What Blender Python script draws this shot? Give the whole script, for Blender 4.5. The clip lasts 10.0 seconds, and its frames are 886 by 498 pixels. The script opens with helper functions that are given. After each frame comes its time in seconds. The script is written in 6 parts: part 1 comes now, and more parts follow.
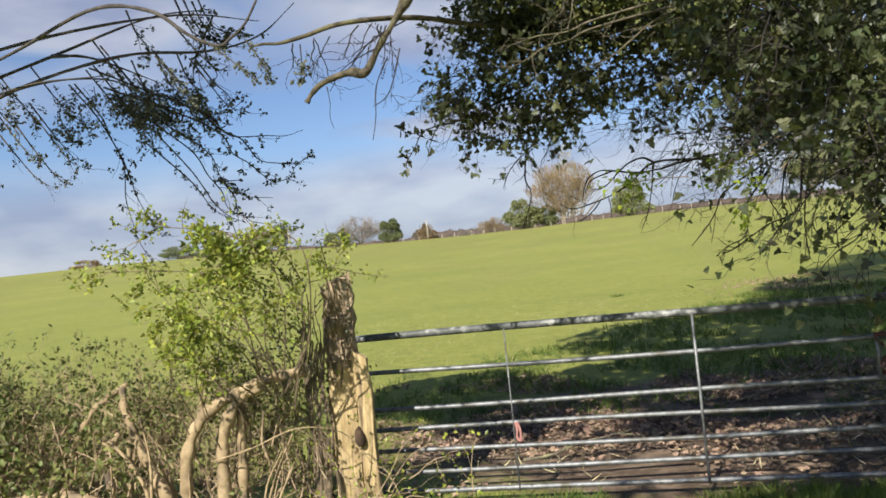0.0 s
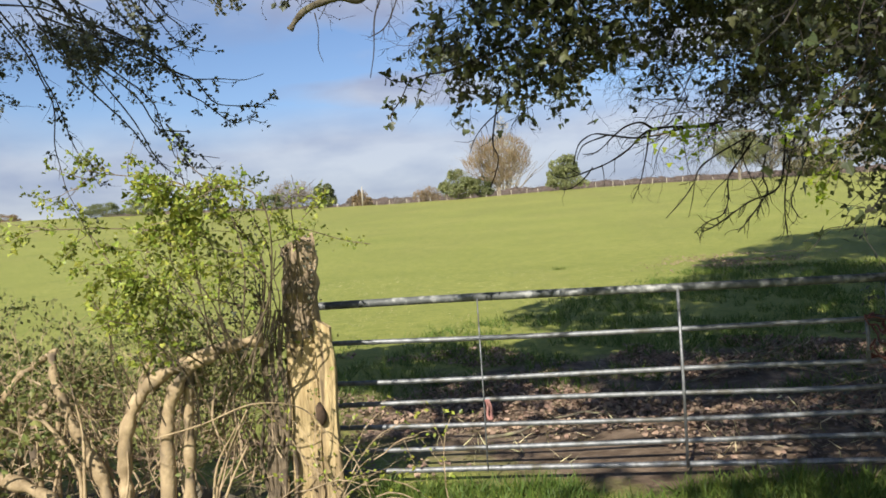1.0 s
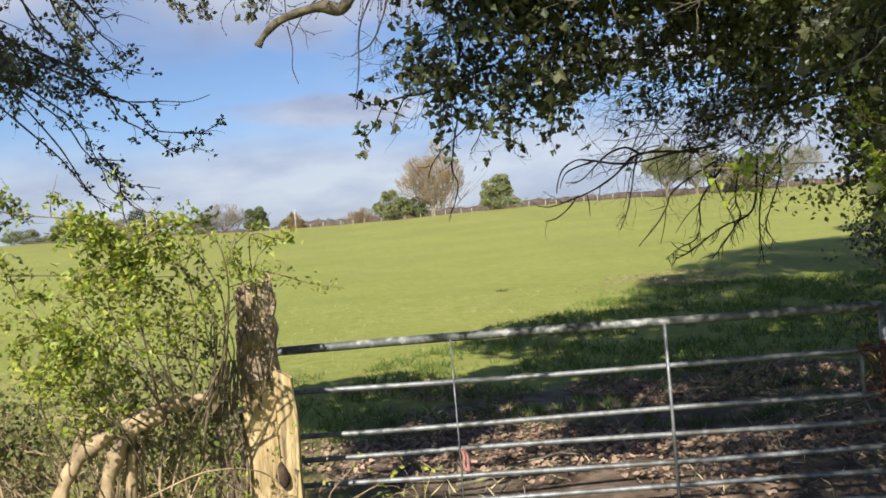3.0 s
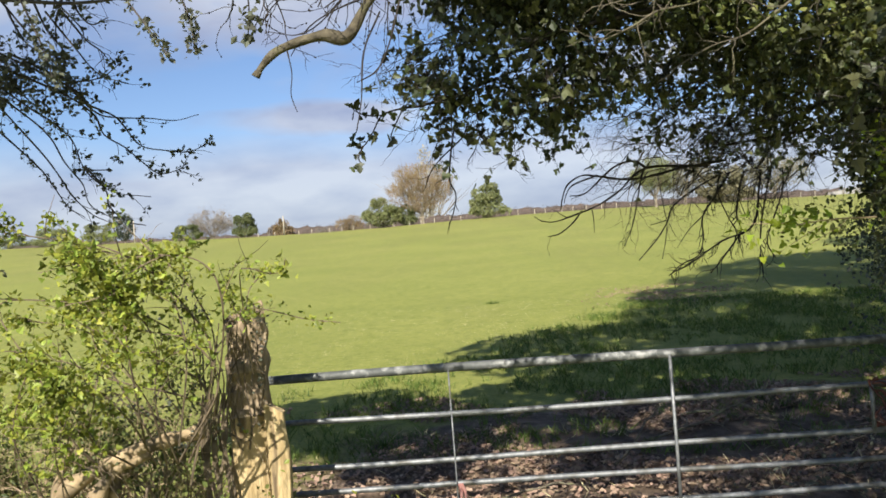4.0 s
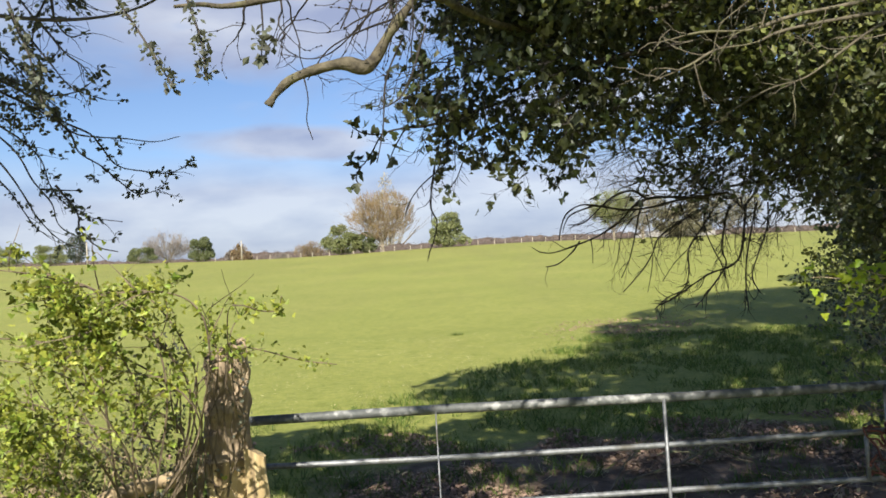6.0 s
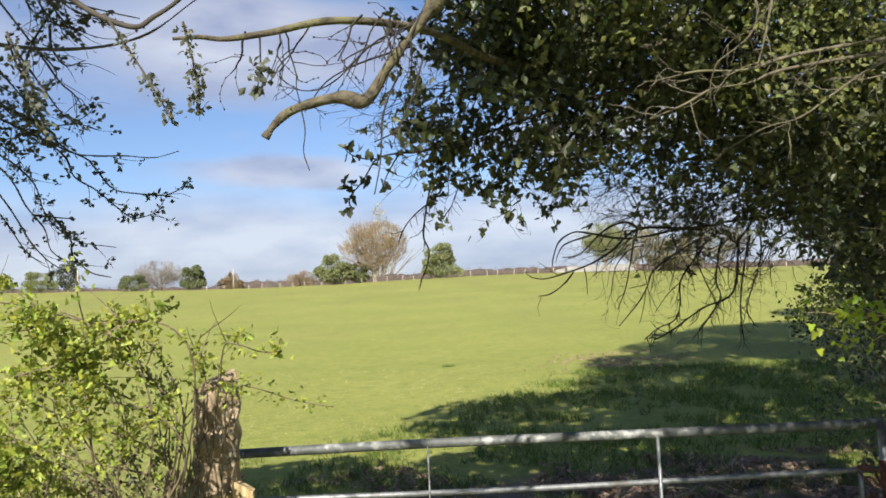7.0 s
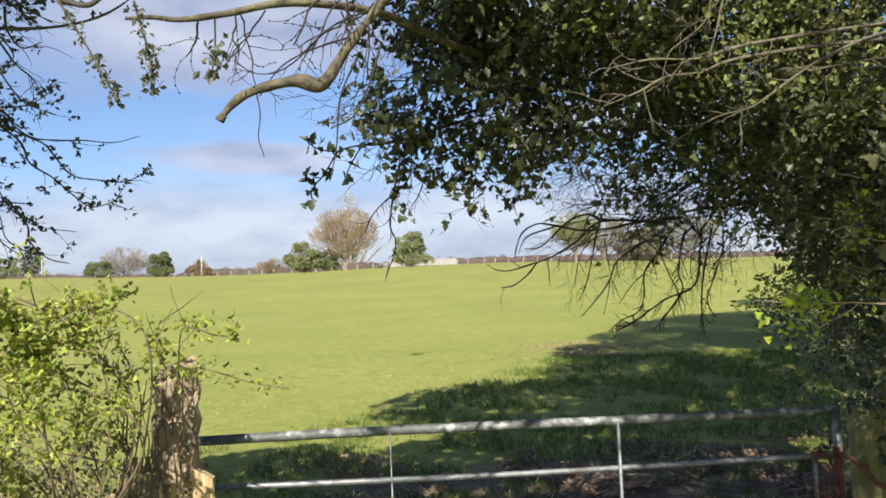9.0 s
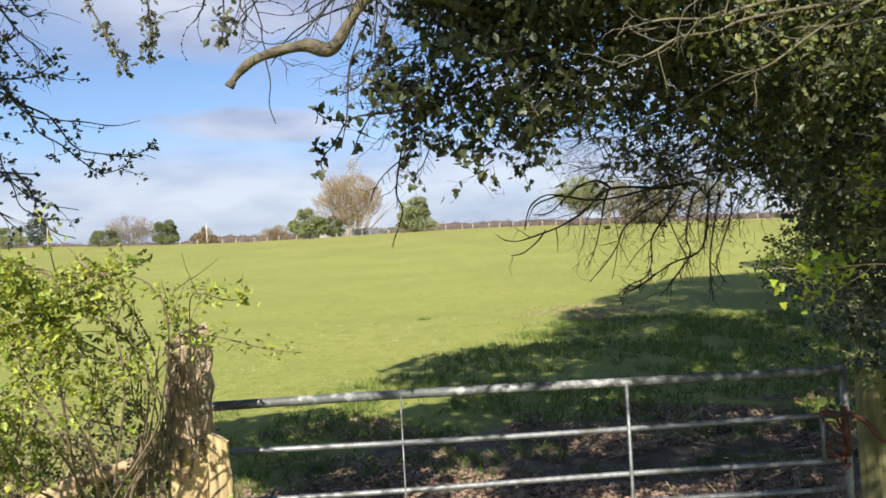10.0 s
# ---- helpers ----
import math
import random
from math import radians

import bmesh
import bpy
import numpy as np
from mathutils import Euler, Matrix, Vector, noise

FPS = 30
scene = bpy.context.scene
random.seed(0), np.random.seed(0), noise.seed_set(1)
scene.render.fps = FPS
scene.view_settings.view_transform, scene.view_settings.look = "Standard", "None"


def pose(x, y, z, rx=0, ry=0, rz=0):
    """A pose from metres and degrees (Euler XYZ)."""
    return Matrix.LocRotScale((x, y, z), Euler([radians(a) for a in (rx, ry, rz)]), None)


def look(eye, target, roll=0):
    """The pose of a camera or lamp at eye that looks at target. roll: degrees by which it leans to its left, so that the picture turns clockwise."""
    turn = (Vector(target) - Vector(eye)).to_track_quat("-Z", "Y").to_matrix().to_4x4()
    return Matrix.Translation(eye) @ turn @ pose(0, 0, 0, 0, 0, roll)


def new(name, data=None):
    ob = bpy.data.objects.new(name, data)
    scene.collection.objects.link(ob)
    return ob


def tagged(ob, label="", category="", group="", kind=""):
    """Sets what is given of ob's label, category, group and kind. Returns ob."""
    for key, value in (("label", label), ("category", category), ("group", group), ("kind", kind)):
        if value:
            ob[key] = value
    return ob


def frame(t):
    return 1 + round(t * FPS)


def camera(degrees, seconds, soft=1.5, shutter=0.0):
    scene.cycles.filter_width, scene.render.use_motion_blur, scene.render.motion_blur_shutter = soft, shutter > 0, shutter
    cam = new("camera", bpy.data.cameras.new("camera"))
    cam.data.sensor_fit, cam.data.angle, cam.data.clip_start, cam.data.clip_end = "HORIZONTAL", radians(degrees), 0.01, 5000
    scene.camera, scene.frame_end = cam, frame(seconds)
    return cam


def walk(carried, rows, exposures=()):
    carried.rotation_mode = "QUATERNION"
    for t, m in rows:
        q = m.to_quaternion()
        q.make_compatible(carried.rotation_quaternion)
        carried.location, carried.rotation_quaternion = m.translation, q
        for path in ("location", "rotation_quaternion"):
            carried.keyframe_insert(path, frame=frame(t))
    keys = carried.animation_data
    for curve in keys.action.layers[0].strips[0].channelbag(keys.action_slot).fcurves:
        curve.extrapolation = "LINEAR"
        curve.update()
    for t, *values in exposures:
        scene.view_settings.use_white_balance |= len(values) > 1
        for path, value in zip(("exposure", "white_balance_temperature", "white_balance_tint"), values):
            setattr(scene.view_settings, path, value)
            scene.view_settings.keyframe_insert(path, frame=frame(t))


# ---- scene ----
cam = camera(56.9, 10.0, soft=1.7)
PATH = [
    (0, (1.274, 0.012, 1.66), (0.841, 1.964, 1.702), -5.8),
    (0.5, (0.981, 0.181, 1.648), (0.659, 2.154, 1.61), -4.6),
    (1, (0.936, 0.397, 1.653), (0.658, 2.377, 1.605), -3.8),
    (1.5, (0.874, 0.495, 1.677), (0.645, 2.482, 1.631), -3.2),
    (2, (0.806, 0.587, 1.651), (0.612, 2.577, 1.59), -3.1),
    (2.5, (0.845, 0.789, 1.737), (0.677, 2.781, 1.695), -5.7),
    (2.7, (0.752, 0.792, 1.732), (0.616, 2.788, 1.726), -5.6),
    (3.8, (0.641, 0.892, 1.863), (0.537, 2.889, 1.836), -4.3),
    (4, (0.626, 0.953, 1.868), (0.541, 2.952, 1.873), -4.4),
    (4.5, (0.488, 1.004, 1.907), (0.456, 3.004, 1.918), -4.1),
    (5, (0.476, 1.061, 1.906), (0.473, 3.061, 1.926), -3.7),
    (5.5, (0.462, 1.098, 1.915), (0.474, 3.097, 1.956), -3.5),
    (7, (0.444, 1.118, 1.936), (0.486, 3.113, 2.078), -2.7),
    (7.5, (0.452, 1.135, 1.931), (0.514, 3.126, 2.105), -2.5),
    (8, (0.466, 1.168, 1.915), (0.538, 3.16, 2.073), -2.6),
    (8.5, (0.471, 1.148, 1.924), (0.564, 3.142, 2.055), -2.3),
    (9, (0.482, 1.122, 1.928), (0.594, 3.115, 2.039), -2.4),
    (9.5, (0.471, 1.125, 1.936), (0.58, 3.121, 2.008), -2.6),
    (10, (0.462, 1.121, 1.928), (0.559, 3.118, 1.954), -3.0),
]
walk(cam, [(t, look(eye, target, roll)) for t, eye, target, roll in PATH], [(0, 0.8), (1.5, 0.83), (3.0, 0.88), (5.5, 0.98), (8.0, 1.03), (10, 1.08)])

# ---- world, sun, exposure ----
SUN_AZ, SUN_EL = radians(12), radians(36)      # the sun stands behind the camera, to its left
to_sun = Vector((-math.sin(SUN_AZ) * math.cos(SUN_EL), -math.cos(SUN_AZ) * math.cos(SUN_EL), math.sin(SUN_EL)))


def make_world():
    w = bpy.data.worlds.new("sky")
    scene.world = w
    w.use_nodes = True
    nt = w.node_tree
    nt.nodes.clear()
    N, L = nt.nodes.new, nt.links.new
    sky = N("ShaderNodeTexSky")
    sky.sky_type, sky.sun_disc = "NISHITA", False
    sky.sun_elevation, sky.sun_rotation = SUN_EL, math.pi + SUN_AZ
    sky.altitude, sky.air_density, sky.dust_density, sky.ozone_density = 60, 1.0, 0.6, 1.6
    tc = N("ShaderNodeTexCoord")
    sep = N("ShaderNodeSeparateXYZ")
    L(tc.outputs["Generated"], sep.inputs[0])
    mp = N("ShaderNodeMapping")
    mp.inputs["Location"].default_value = (4.3, 1.7, 0.0)
    mp.inputs["Scale"].default_value = (1.9, 1.9, 5.2)
    L(tc.outputs["Generated"], mp.inputs[0])
    n1 = N("ShaderNodeTexNoise")
    n1.inputs["Scale"].default_value, n1.inputs["Detail"].default_value, n1.inputs["Roughness"].default_value = 1.15, 9.0, 0.52
    n1.inputs["Distortion"].default_value = 0.25
    L(mp.outputs[0], n1.inputs["Vector"])
    ramp = N("ShaderNodeValToRGB")
    ramp.color_ramp.elements[0].position, ramp.color_ramp.elements[1].position = 0.56, 0.80
    L(n1.outputs["Fac"], ramp.inputs[0])
    n2 = N("ShaderNodeTexNoise")
    n2.inputs["Scale"].default_value, n2.inputs["Detail"].default_value = 3.4, 7.0
    L(mp.outputs[0], n2.inputs["Vector"])
    shade = N("ShaderNodeValToRGB")
    shade.color_ramp.elements[0].position, shade.color_ramp.elements[1].position = 0.36, 0.64
    shade.color_ramp.elements[0].color = (0.50, 0.56, 0.79, 1)
    shade.color_ramp.elements[1].color = (0.90, 0.94, 1.06, 1)
    L(n2.outputs["Fac"], shade.inputs[0])
    # a bank of grey cloud lies along the horizon, with a ragged upper edge
    edge = N("ShaderNodeMath"); edge.operation = "MULTIPLY_ADD"; edge.inputs[1].default_value = 0.11
    L(n1.outputs["Fac"], edge.inputs[0]); L(sep.outputs["Z"], edge.inputs[2])
    haze = N("ShaderNodeMapRange")
    haze.inputs["From Min"].default_value, haze.inputs["From Max"].default_value = 0.155, 0.215
    haze.inputs["To Min"].default_value, haze.inputs["To Max"].default_value = 0.88, 0.0
    L(edge.outputs[0], haze.inputs["Value"])
    cover = N("ShaderNodeMath"); cover.operation = "MAXIMUM"
    L(ramp.outputs["Color"], cover.inputs[0]); L(haze.outputs[0], cover.inputs[1])
    # single cumulus clouds: (x, height, half width, half height) on the unit sphere
    for cx, cz, rx, rz in ((-0.20, 0.315, 0.24, 0.075), (-0.15, 0.168, 0.15, 0.024), (0.22, 0.34, 0.2, 0.06), (0.25, 0.2, 0.2, 0.03), (-0.55, 0.3, 0.2, 0.05)):
        mc = N("ShaderNodeMapping")
        mc.inputs["Location"].default_value = (-cx / rx, 0, -cz / rz)
        mc.inputs["Scale"].default_value = (1 / rx, 0, 1 / rz)
        L(tc.outputs["Generated"], mc.inputs[0])
        ln = N("ShaderNodeVectorMath"); ln.operation = "LENGTH"
        L(mc.outputs[0], ln.inputs[0])
        rag = N("ShaderNodeMath"); rag.operation = "MULTIPLY_ADD"; rag.inputs[1].default_value = 1.5
        L(n2.outputs["Fac"], rag.inputs[0]); L(ln.outputs["Value"], rag.inputs[2])
        mr = N("ShaderNodeMapRange")
        mr.inputs["From Min"].default_value, mr.inputs["From Max"].default_value = 1.3, 1.8
        mr.inputs["To Min"].default_value, mr.inputs["To Max"].default_value = 0.92, 0.0
        L(rag.outputs[0], mr.inputs["Value"])
        both = N("ShaderNodeMath"); both.operation = "MAXIMUM"
        L(cover.outputs[0], both.inputs[0]); L(mr.outputs[0], both.inputs[1])
        cover = both
    amt = N("ShaderNodeMath"); amt.operation = "MULTIPLY"; amt.inputs[1].default_value = 0.9
    L(cover.outputs[0], amt.inputs[0])
    bs, bc = N("ShaderNodeBackground"), N("ShaderNodeBackground")
    bs.inputs["Strength"].default_value = SKY
    bc.inputs["Strength"].default_value = CLOUD
    tint = N("ShaderNodeMix"); tint.data_type, tint.blend_type = "RGBA", "MULTIPLY"
    tint.inputs["Factor"].default_value = 1.0
    tint.inputs["B"].default_value = (0.90, 0.985, 1.18, 1)
    L(sky.outputs[0], tint.inputs["A"])
    L(tint.outputs["Result"], bs.inputs["Color"]); L(shade.outputs["Color"], bc.inputs["Color"])
    mix = N("ShaderNodeMixShader")
    L(amt.outputs[0], mix.inputs[0]); L(bs.outputs[0], mix.inputs[1]); L(bc.outputs[0], mix.inputs[2])
    out = N("ShaderNodeOutputWorld")
    L(mix.outputs[0], out.inputs[0])


SKY, CLOUD = 0.062, 0.40
make_world()
sun = new("sun", bpy.data.lights.new("sun", "SUN"))
sun.data.energy, sun.data.angle, sun.data.color = 4.8, radians(0.6), (1.0, 0.95, 0.86)
sun.matrix_world = look(Vector((0, 0, 40)) , Vector((0, 0, 40)) - to_sun)


# ---- materials ----
def material(name, c1, c2, scale=8.0, rough=0.7, bump=0.3, bump_scale=None, island=0.0, translucent=0.0, metal=0.0,
             c3=None, scale3=1.0, stretch=(1, 1, 1), spec=0.4, bump_dist=0.01):
    m = bpy.data.materials.new(name)
    m.use_nodes = True
    nt = m.node_tree
    nt.nodes.clear()
    N, L = nt.nodes.new, nt.links.new
    out, b = N("ShaderNodeOutputMaterial"), N("ShaderNodeBsdfPrincipled")
    tc = N("ShaderNodeTexCoord")
    mp = N("ShaderNodeMapping"); mp.inputs["Scale"].default_value = stretch
    L(tc.outputs["Object"], mp.inputs[0])
    n = N("ShaderNodeTexNoise")
    n.inputs["Scale"].default_value, n.inputs["Detail"].default_value, n.inputs["Roughness"].default_value = scale, 6.0, 0.6
    L(mp.outputs[0], n.inputs["Vector"])
    r = N("ShaderNodeValToRGB")
    r.color_ramp.elements[0].position, r.color_ramp.elements[1].position = 0.34, 0.66
    r.color_ramp.elements[0].color, r.color_ramp.elements[1].color = (*c1, 1), (*c2, 1)
    L(n.outputs["Fac"], r.inputs[0])
    col = r.outputs["Color"]
    if c3:
        n3 = N("ShaderNodeTexNoise")
        n3.inputs["Scale"].default_value, n3.inputs["Detail"].default_value = scale3, 5.0
        L(mp.outputs[0], n3.inputs["Vector"])
        r3 = N("ShaderNodeValToRGB")
        r3.color_ramp.elements[0].position, r3.color_ramp.elements[1].position = 0.52, 0.66
        L(n3.outputs["Fac"], r3.inputs[0])
        mx = N("ShaderNodeMix"); mx.data_type = "RGBA"
        mx.inputs["B"].default_value = (*c3, 1)
        L(r3.outputs["Color"], mx.inputs["Factor"]); L(col, mx.inputs["A"])
        col = mx.outputs["Result"]
    if island:
        g = N("ShaderNodeNewGeometry")
        mr = N("ShaderNodeMapRange")
        mr.inputs["To Min"].default_value, mr.inputs["To Max"].default_value = 1 - island, 1 + island
        L(g.outputs["Random Per Island"], mr.inputs["Value"])
        hs = N("ShaderNodeHueSaturation")
        L(mr.outputs[0], hs.inputs["Value"]); L(col, hs.inputs["Color"])
        mh = N("ShaderNodeMapRange")
        mh.inputs["To Min"].default_value, mh.inputs["To Max"].default_value = 0.5 - 0.06 * island, 0.5 + 0.05 * island
        sh = N("ShaderNodeMath"); sh.operation = "FRACT"
        ml = N("ShaderNodeMath"); ml.operation = "MULTIPLY"; ml.inputs[1].default_value = 7.31
        L(g.outputs["Random Per Island"], ml.inputs[0]); L(ml.outputs[0], sh.inputs[0]); L(sh.outputs[0], mh.inputs["Value"])
        L(mh.outputs[0], hs.inputs["Hue"])
        col = hs.outputs["Color"]
    L(col, b.inputs["Base Color"])
    b.inputs["Roughness"].default_value, b.inputs["Metallic"].default_value = rough, metal
    b.inputs["Specular IOR Level"].default_value = spec
    if bump:
        nb = N("ShaderNodeTexNoise")
        nb.inputs["Scale"].default_value, nb.inputs["Detail"].default_value = bump_scale or scale * 3, 5.0
        L(mp.outputs[0], nb.inputs["Vector"])
        bp = N("ShaderNodeBump")
        bp.inputs["Strength"].default_value, bp.inputs["Distance"].default_value = bump, bump_dist
        L(nb.outputs["Fac"], bp.inputs["Height"]); L(bp.outputs[0], b.inputs["Normal"])
    if translucent:
        t = N("ShaderNodeBsdfTranslucent")
        L(col, t.inputs["Color"])
        ms = N("ShaderNodeMixShader"); ms.inputs[0].default_value = translucent
        L(b.outputs[0], ms.inputs[1]); L(t.outputs[0], ms.inputs[2]); L(ms.outputs[0], out.inputs[0])
    else:
        L(b.outputs[0], out.inputs[0])
    return m


def ground_material():
    """Grass with worn, muddy ground behind the gate; all at real-world size."""
    m = bpy.data.materials.new("meadow")
    m.use_nodes = True
    nt = m.node_tree
    nt.nodes.clear()
    N, L = nt.nodes.new, nt.links.new

    def noise_at(scale, detail=5.0, rough=0.6, stretch=None):
        n = N("ShaderNodeTexNoise")
        n.inputs["Scale"].default_value, n.inputs["Detail"].default_value, n.inputs["Roughness"].default_value = scale, detail, rough
        src = pos.outputs["Position"]
        if stretch:
            mp = N("ShaderNodeMapping"); mp.inputs["Scale"].default_value = stretch
            L(src, mp.inputs[0]); src = mp.outputs[0]
        L(src, n.inputs["Vector"])
        return n.outputs["Fac"]

    def ramp(fac, stops):
        r = N("ShaderNodeValToRGB")
        e = r.color_ramp.elements
        while len(e) < len(stops):
            e.new(0.5)
        for k, (p, c) in enumerate(stops):
            e[k].position, e[k].color = p, (*c, 1)
        L(fac, r.inputs[0])
        return r.outputs["Color"]

    def mixc(f, a, b, mode="MIX"):
        x = N("ShaderNodeMix"); x.data_type, x.blend_type = "RGBA", mode
        for sock, v in (("Factor", f), ("A", a), ("B", b)):
            if isinstance(v, (int, float)):
                x.inputs[sock].default_value = v
            else:
                L(v, x.inputs[sock])
        return x.outputs["Result"]

    pos = N("ShaderNodeNewGeometry")
    grass = ramp(noise_at(0.09, 6), [(0.32, (0.238, 0.252, 0.065)), (0.5, (0.265, 0.274, 0.072)), (0.68, (0.296, 0.296, 0.083))])
    # browner, duller patches, more of them up the slope
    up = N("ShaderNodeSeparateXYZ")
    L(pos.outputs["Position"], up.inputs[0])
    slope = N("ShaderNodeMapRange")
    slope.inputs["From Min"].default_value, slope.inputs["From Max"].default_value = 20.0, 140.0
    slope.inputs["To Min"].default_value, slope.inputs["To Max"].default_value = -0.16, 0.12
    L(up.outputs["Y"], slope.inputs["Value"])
    browning = N("ShaderNodeMath")
    L(noise_at(0.22, 6, 0.62, (1, 0.3, 1)), browning.inputs[0]); L(slope.outputs[0], browning.inputs[1])
    brown_amount = ramp(browning.outputs[0], [(0.36, (0, 0, 0)), (0.72, (0.42, 0.42, 0.42))])
    brown_turf = ramp(noise_at(0.7, 5), [(0.35, (0.205, 0.185, 0.07)), (0.65, (0.235, 0.215, 0.08))])
    grass = mixc(brown_amount, grass, brown_turf)
    fine = ramp(noise_at(1.7, 6, 0.7, (1, 0.7, 1)), [(0.3, (0.78, 0.82, 0.74)), (0.55, (1, 1, 1)), (0.75, (1.12, 1.08, 1.14))])
    grass = mixc(0.6, grass, fine, "MULTIPLY")
    clods = ramp(noise_at(6.5, 5, 0.65, (0.7, 1, 1)), [(0.34, (0.62, 0.68, 0.55)), (0.5, (1, 1, 1)), (0.68, (1.2, 1.15, 1.1))])
    grass = mixc(0.6, grass, clods, "MULTIPLY")
    tiny = ramp(noise_at(22, 4, 0.7), [(0.35, (0.5, 0.6, 0.45)), (0.6, (1.1, 1.08, 1.05))])
    grass = mixc(0.6, grass, tiny, "MULTIPLY")
    mud = ramp(noise_at(3.5, 8, 0.7), [(0.34, (0.06, 0.041, 0.027)), (0.5, (0.135, 0.096, 0.065)), (0.66, (0.25, 0.185, 0.13))])
    # trodden ground: an oval behind the gate with a ragged rim
    mp = N("ShaderNodeMapping")
    mp.inputs["Location"].default_value = (-2.6 / 4.2, -7.9 / 2.9, 0)
    mp.inputs["Scale"].default_value = (1 / 4.2, 1 / 2.9, 0)
    L(pos.outputs["Position"], mp.inputs[0])
    ln = N("ShaderNodeVectorMath"); ln.operation = "LENGTH"
    L(mp.outputs[0], ln.inputs[0])
    ad = N("ShaderNodeMath"); ad.operation = "MULTIPLY_ADD"; ad.inputs[1].default_value = 0.9
    L(noise_at(1.1, 6, 0.65), ad.inputs[0]); L(ln.outputs["Value"], ad.inputs[2])
    mask = N("ShaderNodeMapRange")
    mask.inputs["From Min"].default_value, mask.inputs["From Max"].default_value = 1.22, 1.45
    mask.inputs["To Min"].default_value, mask.inputs["To Max"].default_value = 1.0, 0.0
    L(ad.outputs[0], mask.inputs["Value"])
    col = mixc(mask.outputs[0], grass, mud)
    # a ragged oval of the same dark brown under the hedge
    mp = N("ShaderNodeMapping")
    mp.inputs["Location"].default_value = (2.3 / 2.4, -4.9 / 0.9, 0)
    mp.inputs["Scale"].default_value = (1 / 2.4, 1 / 0.9, 0)
    L(pos.outputs["Position"], mp.inputs[0])
    ln = N("ShaderNodeVectorMath"); ln.operation = "LENGTH"
    L(mp.outputs[0], ln.inputs[0])
    ad2 = N("ShaderNodeMath"); ad2.operation = "MULTIPLY_ADD"; ad2.inputs[1].default_value = 0.9
    L(noise_at(2.1, 6, 0.65), ad2.inputs[0]); L(ln.outputs["Value"], ad2.inputs[2])
    mask2 = N("ShaderNodeMapRange")
    mask2.inputs["From Min"].default_value, mask2.inputs["From Max"].default_value = 1.15, 1.5
    mask2.inputs["To Min"].default_value, mask2.inputs["To Max"].default_value = 1.0, 0.0
    L(ad2.outputs[0], mask2.inputs["Value"])
    col = mixc(mask2.outputs[0], col, mud)
    b, out = N("ShaderNodeBsdfPrincipled"), N("ShaderNodeOutputMaterial")
    L(col, b.inputs["Base Color"])
    b.inputs["Roughness"].default_value, b.inputs["Specular IOR Level"].default_value = 0.95, 0.15
    bp = N("ShaderNodeBump")
    bp.inputs["Strength"].default_value, bp.inputs["Distance"].default_value = 0.7, 0.05
    L(noise_at(9, 6, 0.7), bp.inputs["Height"]); L(bp.outputs[0], b.inputs["Normal"])
    L(b.outputs[0], out.inputs[0])
    return m


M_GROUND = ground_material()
M_STEEL = material("galvanised_steel", (0.135, 0.14, 0.142), (0.26, 0.265, 0.265), 30, 0.56, 0.25, 90, metal=0.55, c3=(0.10, 0.095, 0.08), scale3=7, spec=0.5, bump_dist=0.002)
# dull grey rail; the pale c3 flecks are painted sun dapples
M_TOPRAIL = material("sun_dappled_top_rail", (0.075, 0.08, 0.075), (0.14, 0.145, 0.138), 22, 0.68, 0.3, 80, metal=0.3, c3=(0.33, 0.33, 0.31), scale3=16, bump_dist=0.002)
M_RUST = material("rusted_iron", (0.07, 0.026, 0.02), (0.13, 0.048, 0.034), 30, 0.85, 0.5, 90, bump_dist=0.004)
M_POST = material("pale_weathered_oak", (0.30, 0.215, 0.10), (0.54, 0.41, 0.215), 9, 0.85, 0.8, 26, c3=(0.13, 0.09, 0.05), scale3=5, stretch=(3, 3, 0.35), bump_dist=0.012)
# olive-green timber, its colour darkened for the shade under the tree
M_POSTGREEN = material("shaded_olive_timber", (0.12, 0.11, 0.045), (0.24, 0.215, 0.095), 9, 0.9, 0.6, 26, stretch=(3, 3, 0.35), bump_dist=0.008)
M_POSTDARK = material("dark_rotten_wood", (0.17, 0.125, 0.08), (0.42, 0.32, 0.205), 9, 0.9, 0.9, 30, stretch=(3, 3, 0.4), bump_dist=0.015)
M_KNOT = material("dark_knot_hollow", (0.035, 0.022, 0.014), (0.09, 0.055, 0.033), 40, 0.95, 0.8, 90)
M_STEM = material("tan_hedge_bark", (0.22, 0.158, 0.086), (0.46, 0.345, 0.20), 12, 0.85, 0.7, 40, c3=(0.12, 0.09, 0.06), scale3=6, bump_dist=0.008)
M_TWIG = material("pale_dry_twigs", (0.25, 0.18, 0.105), (0.43, 0.325, 0.205), 20, 0.85, 0.3, 60)
M_BARK = material("lichened_bark", (0.085, 0.07, 0.052), (0.20, 0.172, 0.115), 16, 0.9, 0.8, 50, c3=(0.24, 0.235, 0.12), scale3=9, bump_dist=0.008)
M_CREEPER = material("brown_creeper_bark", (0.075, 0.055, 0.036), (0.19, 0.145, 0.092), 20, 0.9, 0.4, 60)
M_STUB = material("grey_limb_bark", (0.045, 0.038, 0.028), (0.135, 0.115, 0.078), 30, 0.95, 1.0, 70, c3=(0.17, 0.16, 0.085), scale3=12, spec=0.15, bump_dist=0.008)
# paler bark colour that carries the sunlight on front limbs and twigs
M_SUNLIMB = material("sunlit_tan_grey_bark", (0.06, 0.05, 0.033), (0.15, 0.126, 0.084), 38, 0.9, 0.8, 90, c3=(0.12, 0.11, 0.06), scale3=16, bump_dist=0.005)
